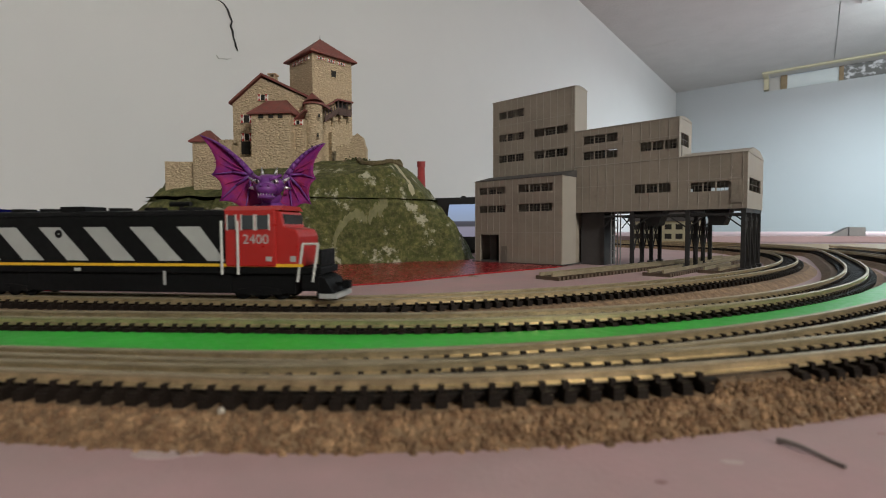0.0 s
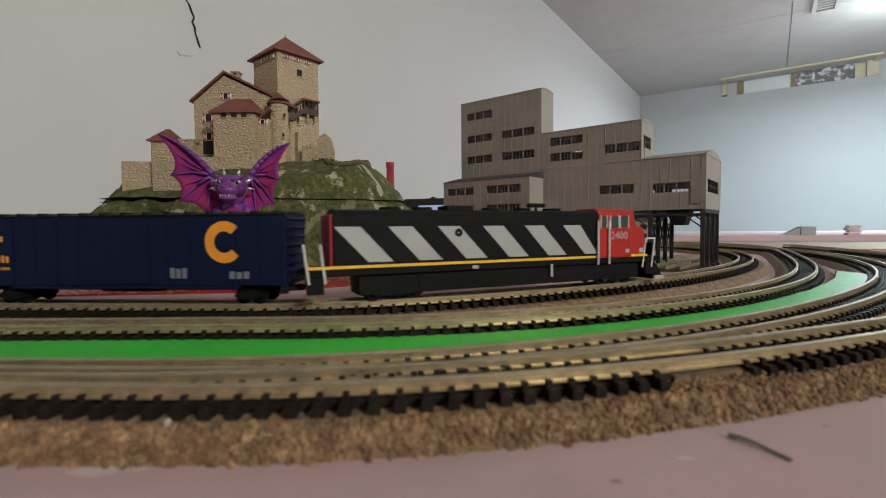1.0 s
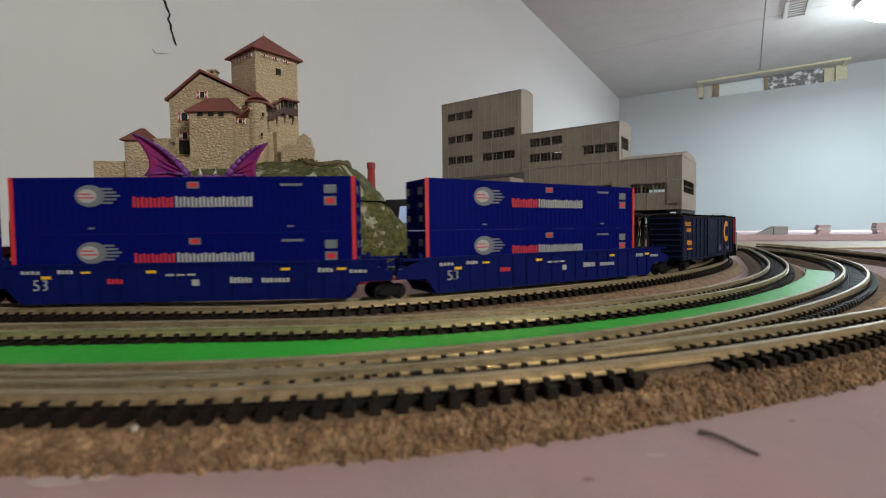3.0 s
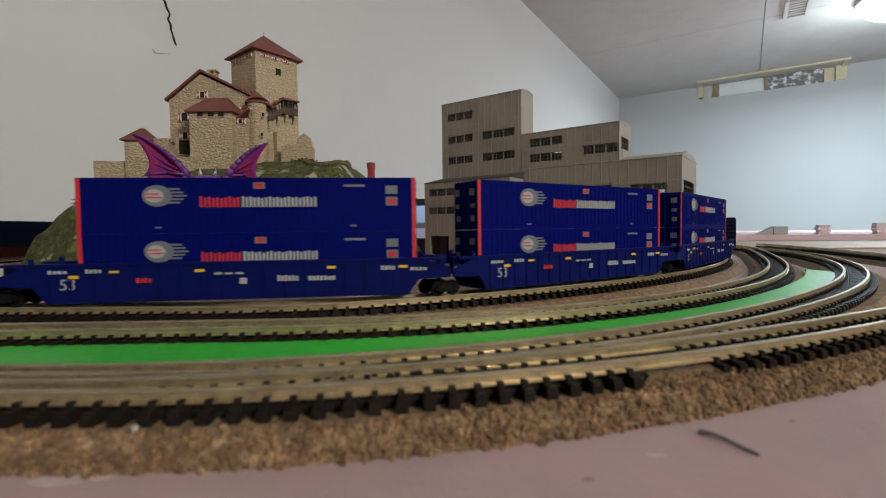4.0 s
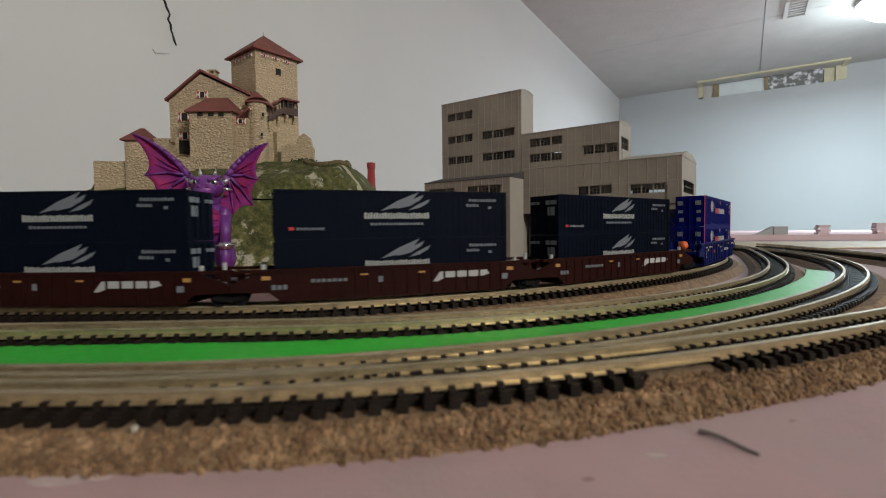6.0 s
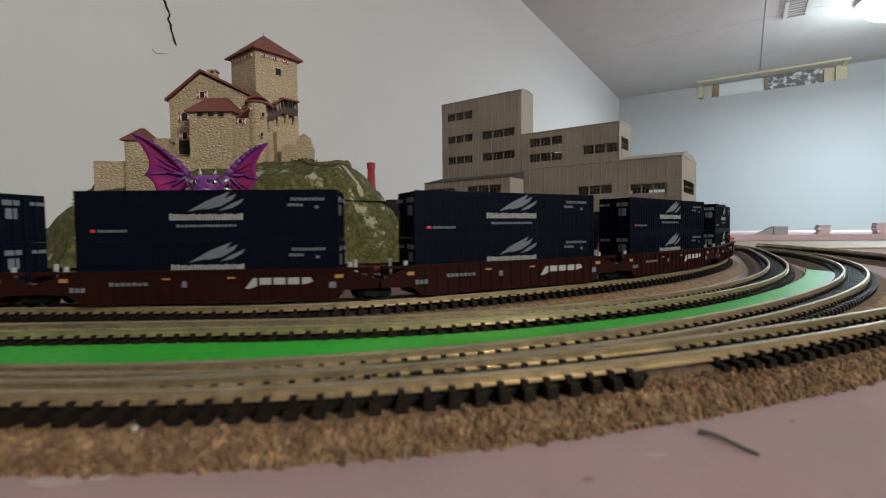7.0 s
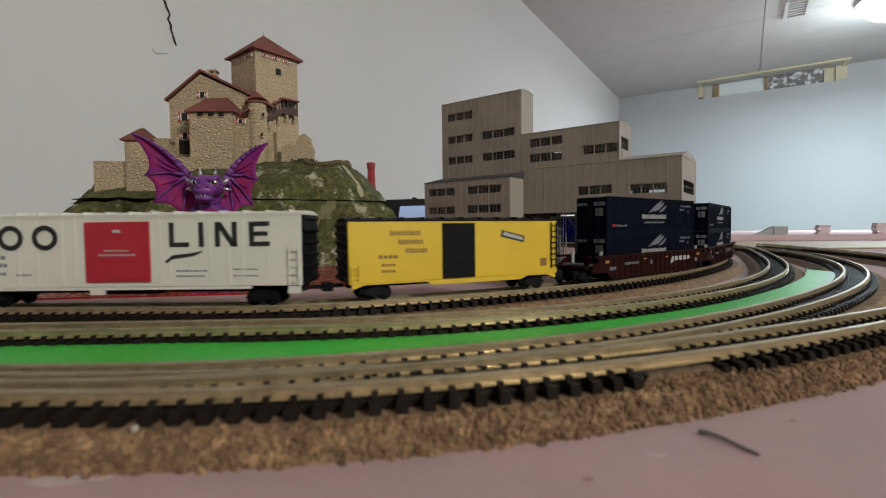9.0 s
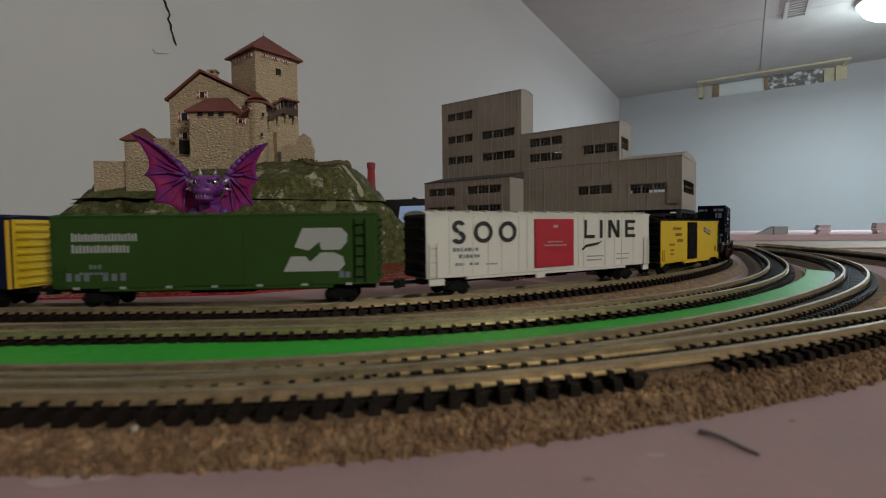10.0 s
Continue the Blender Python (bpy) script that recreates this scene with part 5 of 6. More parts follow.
ob.matrix_world = Matrix.Translation((0.80 - 0.179 * math.cos(radians(14)), 0.93 + 0.179 * math.sin(radians(14)), 0.0116)) @ Matrix.Rotation(radians(-14), 4, "Z") @ Matrix.Translation((0, 0.03, 0))
tagged(ob, "low grey card ramp on the foam border", "ramp")
# distant cream depot seen beneath the mine
dep = thing("depot", "small cream model depot with dark windows, far off", "building", Matrix.Translation((0.33, 0.95, 0)) @ Matrix.Rotation(radians(-30), 4, "Z"))
CREAM = mat("cream_clapboard", (0.38, 0.35, 0.24), 0.7, vary=0.1, scale=60)
part("wall", boxes((-60, 60, 0, 40, 0, 42)), CREAM, dep)
part("roof", prism(bmesh.new(), [(-5, 42), (45, 42), (20, 60)], -66, 66, axis="x"), ROOF_AND_SHADE, dep)
for r in range(2):
    for k in range(6):
        part("window", boxes((-54 + k * 19, -42 + k * 19, -0.6, 0.3, 8 + r * 18, 18 + r * 18)), HOLE, dep)
# ---- the train
SPEED = 0.150
ROLLING = []
ROLL_Z = []          # containers: their seat along and above their well
YEL = mat("yellow_car_paint", (0.62, 0.42, 0.02), 0.45, vary=0.06, scale=60)
BLKCAR = mat("black_car_paint", (0.005, 0.005, 0.0055), 0.65, vary=0.2, scale=60, spec=0.13)
WHITECAR = mat("white_car_paint", (0.62, 0.60, 0.54), 0.5, vary=0.05, scale=50)
REDDOOR = mat("red_door_paint", (0.38, 0.015, 0.03), 0.45, vary=0.08, scale=60)
GREENCAR = mat("dark_green_car_paint", (0.027, 0.064, 0.011), 0.55, vary=0.10, scale=60, spec=0.15)
NAVYCAR = mat("dark_blue_car_paint", (0.005, 0.009, 0.032), 0.55, vary=0.12, scale=60, spec=0.12)
BLUECON = mat("royal_blue_container_paint", (0.0012, 0.0035, 0.10), 0.65, vary=0.10, scale=60, spec=0.045)
BLUEWELL = mat("blue_well_car_paint", (0.0015, 0.005, 0.075), 0.65, vary=0.14, scale=60, spec=0.08)
NAVYCON = mat("navy_container_paint", (0.0022, 0.004, 0.010), 0.65, vary=0.12, scale=60, spec=0.05)
BROWNCAR = mat("dark_red_brown_car_paint", (0.020, 0.0055, 0.0045), 0.6, vary=0.15, scale=60, spec=0.05)
REDLOCO = mat("signal_red_loco_paint", (0.36, 0.014, 0.012), 0.35, vary=0.06, scale=60)
ORANGE = mat("orange_marking", (0.70, 0.27, 0.02), 0.5)
YLINE = mat("yellow_line_paint", (0.72, 0.42, 0.02), 0.5)
WHITEM = mat("white_marking", (0.36, 0.36, 0.355), 0.6, spec=0.2)
REDM = mat("red_marking", (0.50, 0.02, 0.03), 0.5)
BLACKM = mat("black_marking", (0.012, 0.012, 0.012), 0.5)
GREYM = mat("grey_marking", (0.15, 0.16, 0.185), 0.6, spec=0.2)
GLASSD = mat("dark_cab_glass", (0.03, 0.035, 0.04), 0.08, spec=0.8)
HANDRAIL = mat("pale_handrail", (0.55, 0.55, 0.53), 0.45)


def ride(ob, s_front, s_rear, inset=0.12):
    """Registers a car whose body reaches from s_front back to s_rear (mm, at the clip's start); its bogies sit inset of that from each end."""
    d = (s_front - s_rear) * inset
    ROLLING.append((ob, (s_front - d) * MM, (s_rear + d) * MM))


def marks(name, rects, y, material, parent, label="", each=False):
    """Flat raised marks on the near side: (x0, x1, z0, z1); one part, or one for each mark."""
    if each:
        return [marks(name, [r], y, material, parent, label) for r in rects]
    bm = bmesh.new()
    for x0, x1, z0, z1 in rects:
        box(bm, x0, x1, y - 0.05, y, z0, z1)
    return part(name, bm, material, parent, label)


def bars(x, z, total, h, n, gap=0.25, tilt=0):
    """A word as n plain upright bars."""
    w = total / n
    return [(x + i * w, x + (i + 1) * w - w * max(gap, 0.24), z, z + h * (1 if i == 0 else 0.80 + 0.16 * ((i * 37 % 5) / 4))) for i in range(n)]


def text(name, body, size, x, z, y, material, parent, label):
    cu = bpy.data.curves.new(name, "FONT")
    cu.body, cu.size, cu.extrude = body, size * MM, 0.00003
    tmp = bpy.data.objects.new(name, cu)
    me = bpy.data.meshes.new_from_object(tmp)
    bpy.data.objects.remove(tmp)
    me.materials.append(material)
    ob = new(name, me)
    ob.parent = parent
    ob.matrix_basis = Matrix.Translation((x * MM, (y - 0.06) * MM, z * MM)) @ Matrix.Rotation(radians(90), 4, "X")
    return tagged(ob, label)


def polymark(name, poly, y, material, parent, label=""):
    bm = bmesh.new()
    prism(bm, poly, y - 0.05, y)
    return part(name, bm, material, parent, label)


def ring(name, x, z, r1, r0, y, material, parent, a0=0, a1=360, sx=1.0, label=""):
    """A flat ring or part of one."""
    bm = bmesh.new()
    n = 28
    vs = []
    for i in range(n + 1):
        a = radians(a0 + (a1 - a0) * i / n)
        for r in (r0, r1):
            for yy in (y - 0.05, y):
                vs.append(bm.verts.new(Vector((x + sx * r * math.cos(a), yy, z + r * math.sin(a))) * MM))
    for i in range(n):
        j, k = 4 * i, 4 * i + 4
        for a, b in ((0, 2), (2, 3), (3, 1), (1, 0)):
            bm.faces.new((vs[j + a], vs[j + b], vs[k + b], vs[k + a]))
    bmesh.ops.recalc_face_normals(bm, faces=bm.faces)
    return part(name, bm, material, parent, label)


def bogie(parent, x, wheel_r=2.6, base=5.6, material=None, axles=2):
    material = material or BLKCAR
    bm = bmesh.new()
    ext = base * (axles - 1) / 2 + 2.2
    for y in (-6.6, 5.6):
        prism(bm, [(x - ext, 2.6), (x - ext + 1, 3.6), (x - 2, 4.6), (x + 2, 4.6), (x + ext - 1, 3.6), (x + ext, 2.6), (x + 2, 1.6), (x - 2, 1.6)], y, y + 1.0)
        for k in range(axles):
            xx = x + (k - (axles - 1) / 2) * base
            box(bm, xx - 0.9, xx + 0.9, y - 0.25, y + 1.2, 1.9, 3.6)
    box(bm, x - 1.5, x + 1.5, -5.5, 5.5, 2.4, 5.2)
    bmesh.ops.recalc_face_normals(bm, faces=bm.faces)
    bg = part("bogie", bm, material, parent, "black four-wheel bogie" if axles == 2 else "black six-wheel bogie")
    for k in range(axles):
        xx = x + (k - (axles - 1) / 2) * base
        for y in (-4.9, 3.9):
            bm = bmesh.new()
            rod(bm, (xx, y, wheel_r), (xx, y + 1.0, wheel_r), wheel_r, 18)
            part("wheel", bm, BLKCAR, bg)
    return bg


def coupler(parent, x, sign, z=5.2):
    bm = boxes((min(x, x + sign * 6), max(x, x + sign * 6), -0.8, 0.8, z - 0.6, z + 0.6), (x + sign * 6 - 1.2, x + sign * 6 + 1.2, -1.6, 1.0, z - 1.4, z + 1.4))
    part("coupler", bm, BLKCAR, parent)


def ladder(parent, x, w, y, z0, z1, n, material):
    bm = bmesh.new()
    for xx in (x, x + w - 0.35):
        box(bm, xx, xx + 0.35, y - 0.7, y - 0.3, z0, z1)
    for k in range(n):
        z = z0 + (z1 - z0) * (k + 0.5) / n
        box(bm, x + 0.35, x + w - 0.35, y - 0.65, y - 0.35, z - 0.2, z + 0.2)
    part("ladder", bm, material, parent)


def box_car(name, label, s_front, s_rear, paint, end_paint, top, bottom=6.4, width=16.4, roof_paint=None, ribs=0, end_ribs=6, sill=True):
    L = s_front - s_rear
    h = L / 2
    car = thing(name, label, "freight car")
    W = width / 2
    body = part("body", boxes((-h, h, -W, W, bottom, top - 1.2)), paint, car, bevel=0.0003)
    bm = bmesh.new()
    prism(bm, [(-W - 0.25, top - 1.3), (-W - 0.25, top - 0.8), (-W * 0.4, top), (W * 0.4, top), (W + 0.25, top - 0.8), (W + 0.25, top - 1.3)], -h - 0.3, h + 0.3, axis="x")
    top_ = part("roof", bm, roof_paint or paint, car)
    n = int(L / 7)
    for k in range(n):
        x = -h + (k + 0.5) * L / n
        part("roof_seam", boxes((x - 0.25, x + 0.25, -W - 0.1, W + 0.1, top - 0.75, top + 0.15)), roof_paint or paint, top_)
    for sgn in (-1, 1):
        bm = bmesh.new()
        box(bm, min(sgn * h, sgn * (h + 0.3)), max(sgn * h, sgn * (h + 0.3)), -W + 0.2, W - 0.2, bottom + 0.3, top - 1.4)
        end = part("end", bm, end_paint, car, "ribbed end panel")
        for k in range(end_ribs):
            bm = bmesh.new()
            z = bottom + 1.6 + k * (top - bottom - 4) / max(1, end_ribs - 1)
            rod(bm, (sgn * (h + 0.35), -W + 0.8, z), (sgn * (h + 0.35), W - 0.8, z), 0.75, 8)
            part("rib", bm, end_paint, end)
        coupler(car, sgn * h, sgn)
        bogie(car, sgn * (h - L * 0.12))
    part("underframe", boxes((-h + 1, h - 1, -2.2, 2.2, 4.2, bottom), (-10, 10, -5, 5, 4.0, bottom)), BLKCAR, car)
    if ribs:
        for k in range(ribs + 1):
            x = -h + 0.6 + k * (L - 1.2) / ribs
            part("side_post", boxes((x - 0.3, x + 0.3, -W - 0.35, -W - 0.004, bottom + 0.4, top - 1.6)), paint, car)
    if sill:
        part("side_sill", boxes((-h * 0.72, h * 0.72, -W - 0.15, -W + 1.2, bottom - 0.9, bottom - 0.05)), paint, car)
    return car, h, W


# red, black and white diesel with diagonal stripes
LF, LR = 20, -120
lh = (LF - LR) / 2
loco = thing("diesel_locomotive", "red and black diesel locomotive with white diagonal stripes", "locomotive")
HB = -lh
part("frame", boxes((-lh - 7, lh, -7.6, 7.6, 9.2, 11.6), (-lh + 30, lh - 32, -6.5, 6.5, 2.2, 9.2)), BLKCAR, loco, bevel=0.0003)
hood = part("hood", boxes((-lh + 0.95, lh - 33, -7.8, 7.8, 11.6, 29.6)), BLKCAR, loco, "full-width black hood", bevel=0.0005)
part("hood_end", boxes((-lh, -lh + 0.9, -7.7, 7.7, 11.6, 29.8)), mat("dark_red_loco_paint", (0.26, 0.012, 0.02), 0.4, vary=0.08), loco, "dark red rear end", bevel=0.0004)
bm = bmesh.new()
prism(bm, [(-8.0, 29.6), (-7.2, 31.0), (-3, 31.6), (3, 31.6), (7.2, 31.0), (8.0, 29.6)], -lh + 2, lh - 31, axis="x")
part("hood_roof", bm, BLKCAR, loco)
bm = bmesh.new()
for x in (-48, -36, -8, 6, 20):
    rod(bm, (x, 0, 31.4), (x, 0, 32.6), 3.6, 16)
box(bm, -28, -18, -4.5, 4.5, 31.4, 33.2)
rod(bm, (14, 2, 31.4), (14, 2, 34), 0.6, 8)
rod(bm, (10, 2, 34), (18, 2, 34), 0.9, 8)
part("roof_fan", bm, BLKCAR, loco)
n = 6
pitch = (2 * lh - 34) / n
for k in range(n):
    x = -lh + 1.3 + k * pitch
    w = pitch * 0.48
    sl = pitch * 0.62
    poly = [(x, 25.6), (x + w, 25.6), (min(x + w + sl, lh - 33.1), 13.6), (min(x + sl, lh - 33.2), 13.6)]
    polymark("stripe", poly, -7.8 - 0.02, WHITEM, hood, "white diagonal stripe")
ring("round_badge", -lh + 1.3 + 2.45 * pitch, 23.2, 1.5, 0.3, -7.9, BLKCAR, hood)
marks("yellow_line", [(-lh - 6.9, lh - 6, 11.7, 12.7)], -7.95, YLINE, loco)
cab = part("cab", boxes((lh - 32.9, lh - 15, -8.2, 8.2, 11.6, 31.2)), REDLOCO, loco, "red full-width cab", bevel=0.0007)
bm = bmesh.new()
prism(bm, [(lh - 15.2, 11.6), (lh - 7.6, 11.6), (lh - 7.3, 22.0), (lh - 8.4, 24.4), (lh - 12.4, 25.2), (lh - 13.4, 30.4), (lh - 15.2, 31.4)], -7.8, 7.8)
part("nose", bm, REDLOCO, loco, "sloping red nose", bevel=0.0005)
bm = bmesh.new()
prism(bm, [(-8.2, 31.0), (-5.5, 32.6), (5.5, 32.6), (8.2, 31.0)], lh - 33, lh - 13, axis="x")
part("cab_roof", bm, REDLOCO, loco)
for x0, x1 in ((lh - 31.6, lh - 28.9), (lh - 26.6, lh - 22.6), (lh - 21.4, lh - 17.4)):
    part("cab_window", boxes((x0, x1, -8.4, -8.2, 24.5, 29.3)), GLASSD, cab)
    part("window_frame", boxes((x0 - 0.4, x0 - 0.02, -8.5, -8.2, 24.2, 29.6), (x1 + 0.02, x1 + 0.4, -8.5, -8.2, 24.2, 29.6)), HANDRAIL, cab)
bm = bmesh.new()
box(bm, lh - 13.2, lh - 12.6, -6.8, 6.8, 25.8, 29.6)
part("windscreen", bm, GLASSD, loco)
text("number", "2400", 4.6, lh - 26.6, 19.6, -8.2, WHITEM, loco, "white road number")
marks("small_plate", [(lh - 18.5, lh - 16.5, 13.6, 15.2)], -8.25, WHITEM, loco)
polymark("nose_mark", [(lh - 10.4, 13.4), (lh - 8.4, 13.4), (lh - 8.4, 15.4), (lh - 10.4, 15.4)], -7.82, WHITEM, loco)
RAILS = [((x, -8.9, 9), (x, -8.9, 27.5)) for x in (lh - 33.6, lh - 27.9)] + [((x - 2, -7.4, 6.6), (x, -7.4, 19.5)) for x in (lh - 6.2, lh - 1)]
RAILS += [((lh - 6.2, -7.4, 19.5), (lh - 1, -7.4, 19.5))] + [((x - 0.5, -7.6, 7), (x - 2, -7.6, 20)) for x in (-lh - 6, -lh - 1)]
for p_, q_ in RAILS:
    part("handrail", rod(bmesh.new(), p_, q_, 0.42, 6), HANDRAIL, loco)
bm = bmesh.new()
prism(bm, [(lh - 2, 1.2), (lh + 4.5, 1.2), (lh + 1, 7.5), (lh - 2, 9)], -7, 7)
part("snow_plough", bm, BLKCAR, loco, "black plough with white edge")
part("plough_edge", boxes((lh + 3.2, lh + 5, -7.1, 7.1, 1.0, 2.6), (lh - 1, lh + 4, -7.4, -7.05, 1.0, 2.6)), WHITEM, loco)
part("step", boxes((lh - 6.5, lh - 1, -7.6, -4, 3.5, 9)), BLKCAR, loco)
part("step", boxes((-lh - 7, -lh - 2, -7.6, -4, 3.5, 9)), BLKCAR, loco)
part("front_rail", boxes((lh - 1.6, lh - 0.6, -6, 6, 11.7, 17.5)), BLKCAR, loco)
for x in (lh - 22, -lh + 22):
    part("bogie_cover", boxes((x - 12.5, x + 12.5, -6.2, 6.2, 2.3, 9.1)), BLKCAR, loco)
loco.scale = (1, 1, 0.955)
marks("frame_mark", [(-20, -17.5, 9.7, 10.9), (14, 15, 5, 10)], -7.65, WHITEM, loco, each=True)
coupler(loco, lh, 1), coupler(loco, -lh - 7, -1)
bogie(loco, lh - 22, 3.0, 7.0, axles=3), bogie(loco, -lh + 22, 3.0, 7.0, axles=3)
ride(loco, LF, LR, 0.16)

# dark blue box car with an orange ring badge
car, h, W = box_car("box_car", "dark blue box car with an orange open ring badge", -129, -236, NAVYCAR, NAVYCAR, 29.6, 6.2, ribs=14, end_ribs=8, roof_paint=BLKCAR)
ring("ring_badge", h - 19.5, 20, 6.6, 3.4, -W - 0.36, ORANGE, car, 45, 318, 0.95, "orange open ring badge")
marks("word", bars(-h + 3, 23.6, 9, 2.3, 12, 0.34) + bars(-h + 5, 20.6, 8, 2.0, 10, 0.34), -W - 0.36, ORANGE, car)
marks("number_bars", bars(-h + 6, 13.8, 9, 2.6, 6, 0.34) + bars(-h + 6, 11.4, 9, 1.0, 10, 0.34), -W - 0.36, ORANGE, car)
marks("small_print", bars(-4, 17.4, 4, 1.6, 3) + bars(-5, 14.4, 7, 0.8, 6) + bars(16, 8.6, 6, 3.4, 3) + bars(h - 18, 8.4, 7, 2.4, 3), -W - 0.36, GREYM, car)
part("door", boxes((-9, 9, -W - 0.5, -W - 0.01, 7, 27.6)), NAVYCAR, car)
ride(car, -129, -236)


# articulated well cars with stacked containers
def container(name, label, L, H, W, paint, edge=None, ribs=40):
    c = thing(name, label, "shipping container")
    h = L / 2
    bd = part("box", boxes((-h, h, -W / 2, W / 2, 0, H - 0.25)), paint, c)
    bm = bmesh.new()
    for k in range(ribs):
        x = -h + 1.6 + k * (L - 3.2) / (ribs - 1)
        box(bm, x - 0.28, x + 0.28, -W / 2 - 0.14, -W / 2 - 0.003, 1.3, H - 1.6)
    part("corrugation", bm, paint, bd)
    bm = bmesh.new()
    for z0, z1 in ((0, 0.9), (H - 1.0, H)):
        box(bm, -h - 0.15, h + 0.15, -W / 2 - 0.2, -W / 2 - 0.004, z0, z1)
    part("side_rail", bm, paint, bd)
    part("corner_post", boxes((-h - 0.2, -h + 1.1, -W / 2 - 0.25, -W / 2 - 0.004, 0, H)), edge or paint, bd)
    part("corner_post", boxes((h - 1.1, h + 0.2, -W / 2 - 0.25, -W / 2 - 0.004, 0, H)), edge or paint, bd)
    for sgn in (-1, 1):
        for y in (-W / 4, 0, W / 4):
            part("door_bar", rod(bmesh.new(), (sgn * (h + 0.3), y, 1), (sgn * (h + 0.3), y, H - 1), 0.3, 6), paint, bd)
    return c, h


def well_unit(name, label, s_front, s_rear, paint, z0, z1, ends):
    """One well of an articulated car: deep side sills, raised ends over the bogies."""
    L = s_front - s_rear
    h = L / 2
    u = thing(name, label, "well car", group="units of a stack train")
    bm = bmesh.new()
    for y in (-1, 1):
        prism(bm, [(-h, z1 - 3.5), (-h + 9, z1), (-h + 10, z1), (h - 10, z1), (h - 9, z1), (h, z1 - 3.5), (h, z1 - 6), (h - 11, z1 - 6.5), (h - 15, z0), (-h + 15, z0), (-h + 11, z1 - 6.5), (-h, z1 - 6)], y * 9.0 - 0.5, y * 9.0 + 0.5)
    part("side_sill", bm, paint, u)
    part("top_rail", boxes((-h + 2, h - 2, -9.9, -8.4, z1 - 0.05, z1 + 0.9), (-h + 2, h - 2, 8.4, 9.9, z1 - 0.05, z1 + 0.9)), paint, u)
    for k in range(18):
        x = -h + 16 + k * (L - 32) / 17
        part("post", boxes((x - 0.3, x + 0.3, -9.85, -9.5, z0 + 0.6, z1 - 0.1)), paint, u)
    part("floor", boxes((-h + 14, h - 14, -8.4, 8.4, z0, z0 + 1.0)), paint, u)
    for sgn in (-1, 1):
        a, b = sorted((sgn * (h - 13), sgn * (h + 2)))
        part("end_deck", boxes((a, b, -7.5, 7.5, z1 - 4.6, z1 - 3.4)), paint, u)
        part("walkway", boxes((sgn * (h - 5) - 3, sgn * (h - 5) + 3, -7, 7, z1 - 3.3, z1 - 2.7)), GREYM, u)
        part("hand_brake", boxes((sgn * (h - 3) - 1.2, sgn * (h - 3) + 1.2, -6.5, -4, z1 - 3.2, z1 + 0.8)), paint if paint is not BROWNCAR else BROWNCAR, u)
        bm = bmesh.new()
        for y in (-7.2, 7.2):
            rod(bm, (sgn * (h - 9.5), y, z1 - 3), (sgn * (h - 9.5), y, z1 + 2.4), 0.8, 8)
        part("guide_post", bm, WHITEM if paint is BROWNCAR else paint, u)
    for e in ends:
        bogie(u, e * (h + 0.5), 2.7, 6.0)
    return u, h


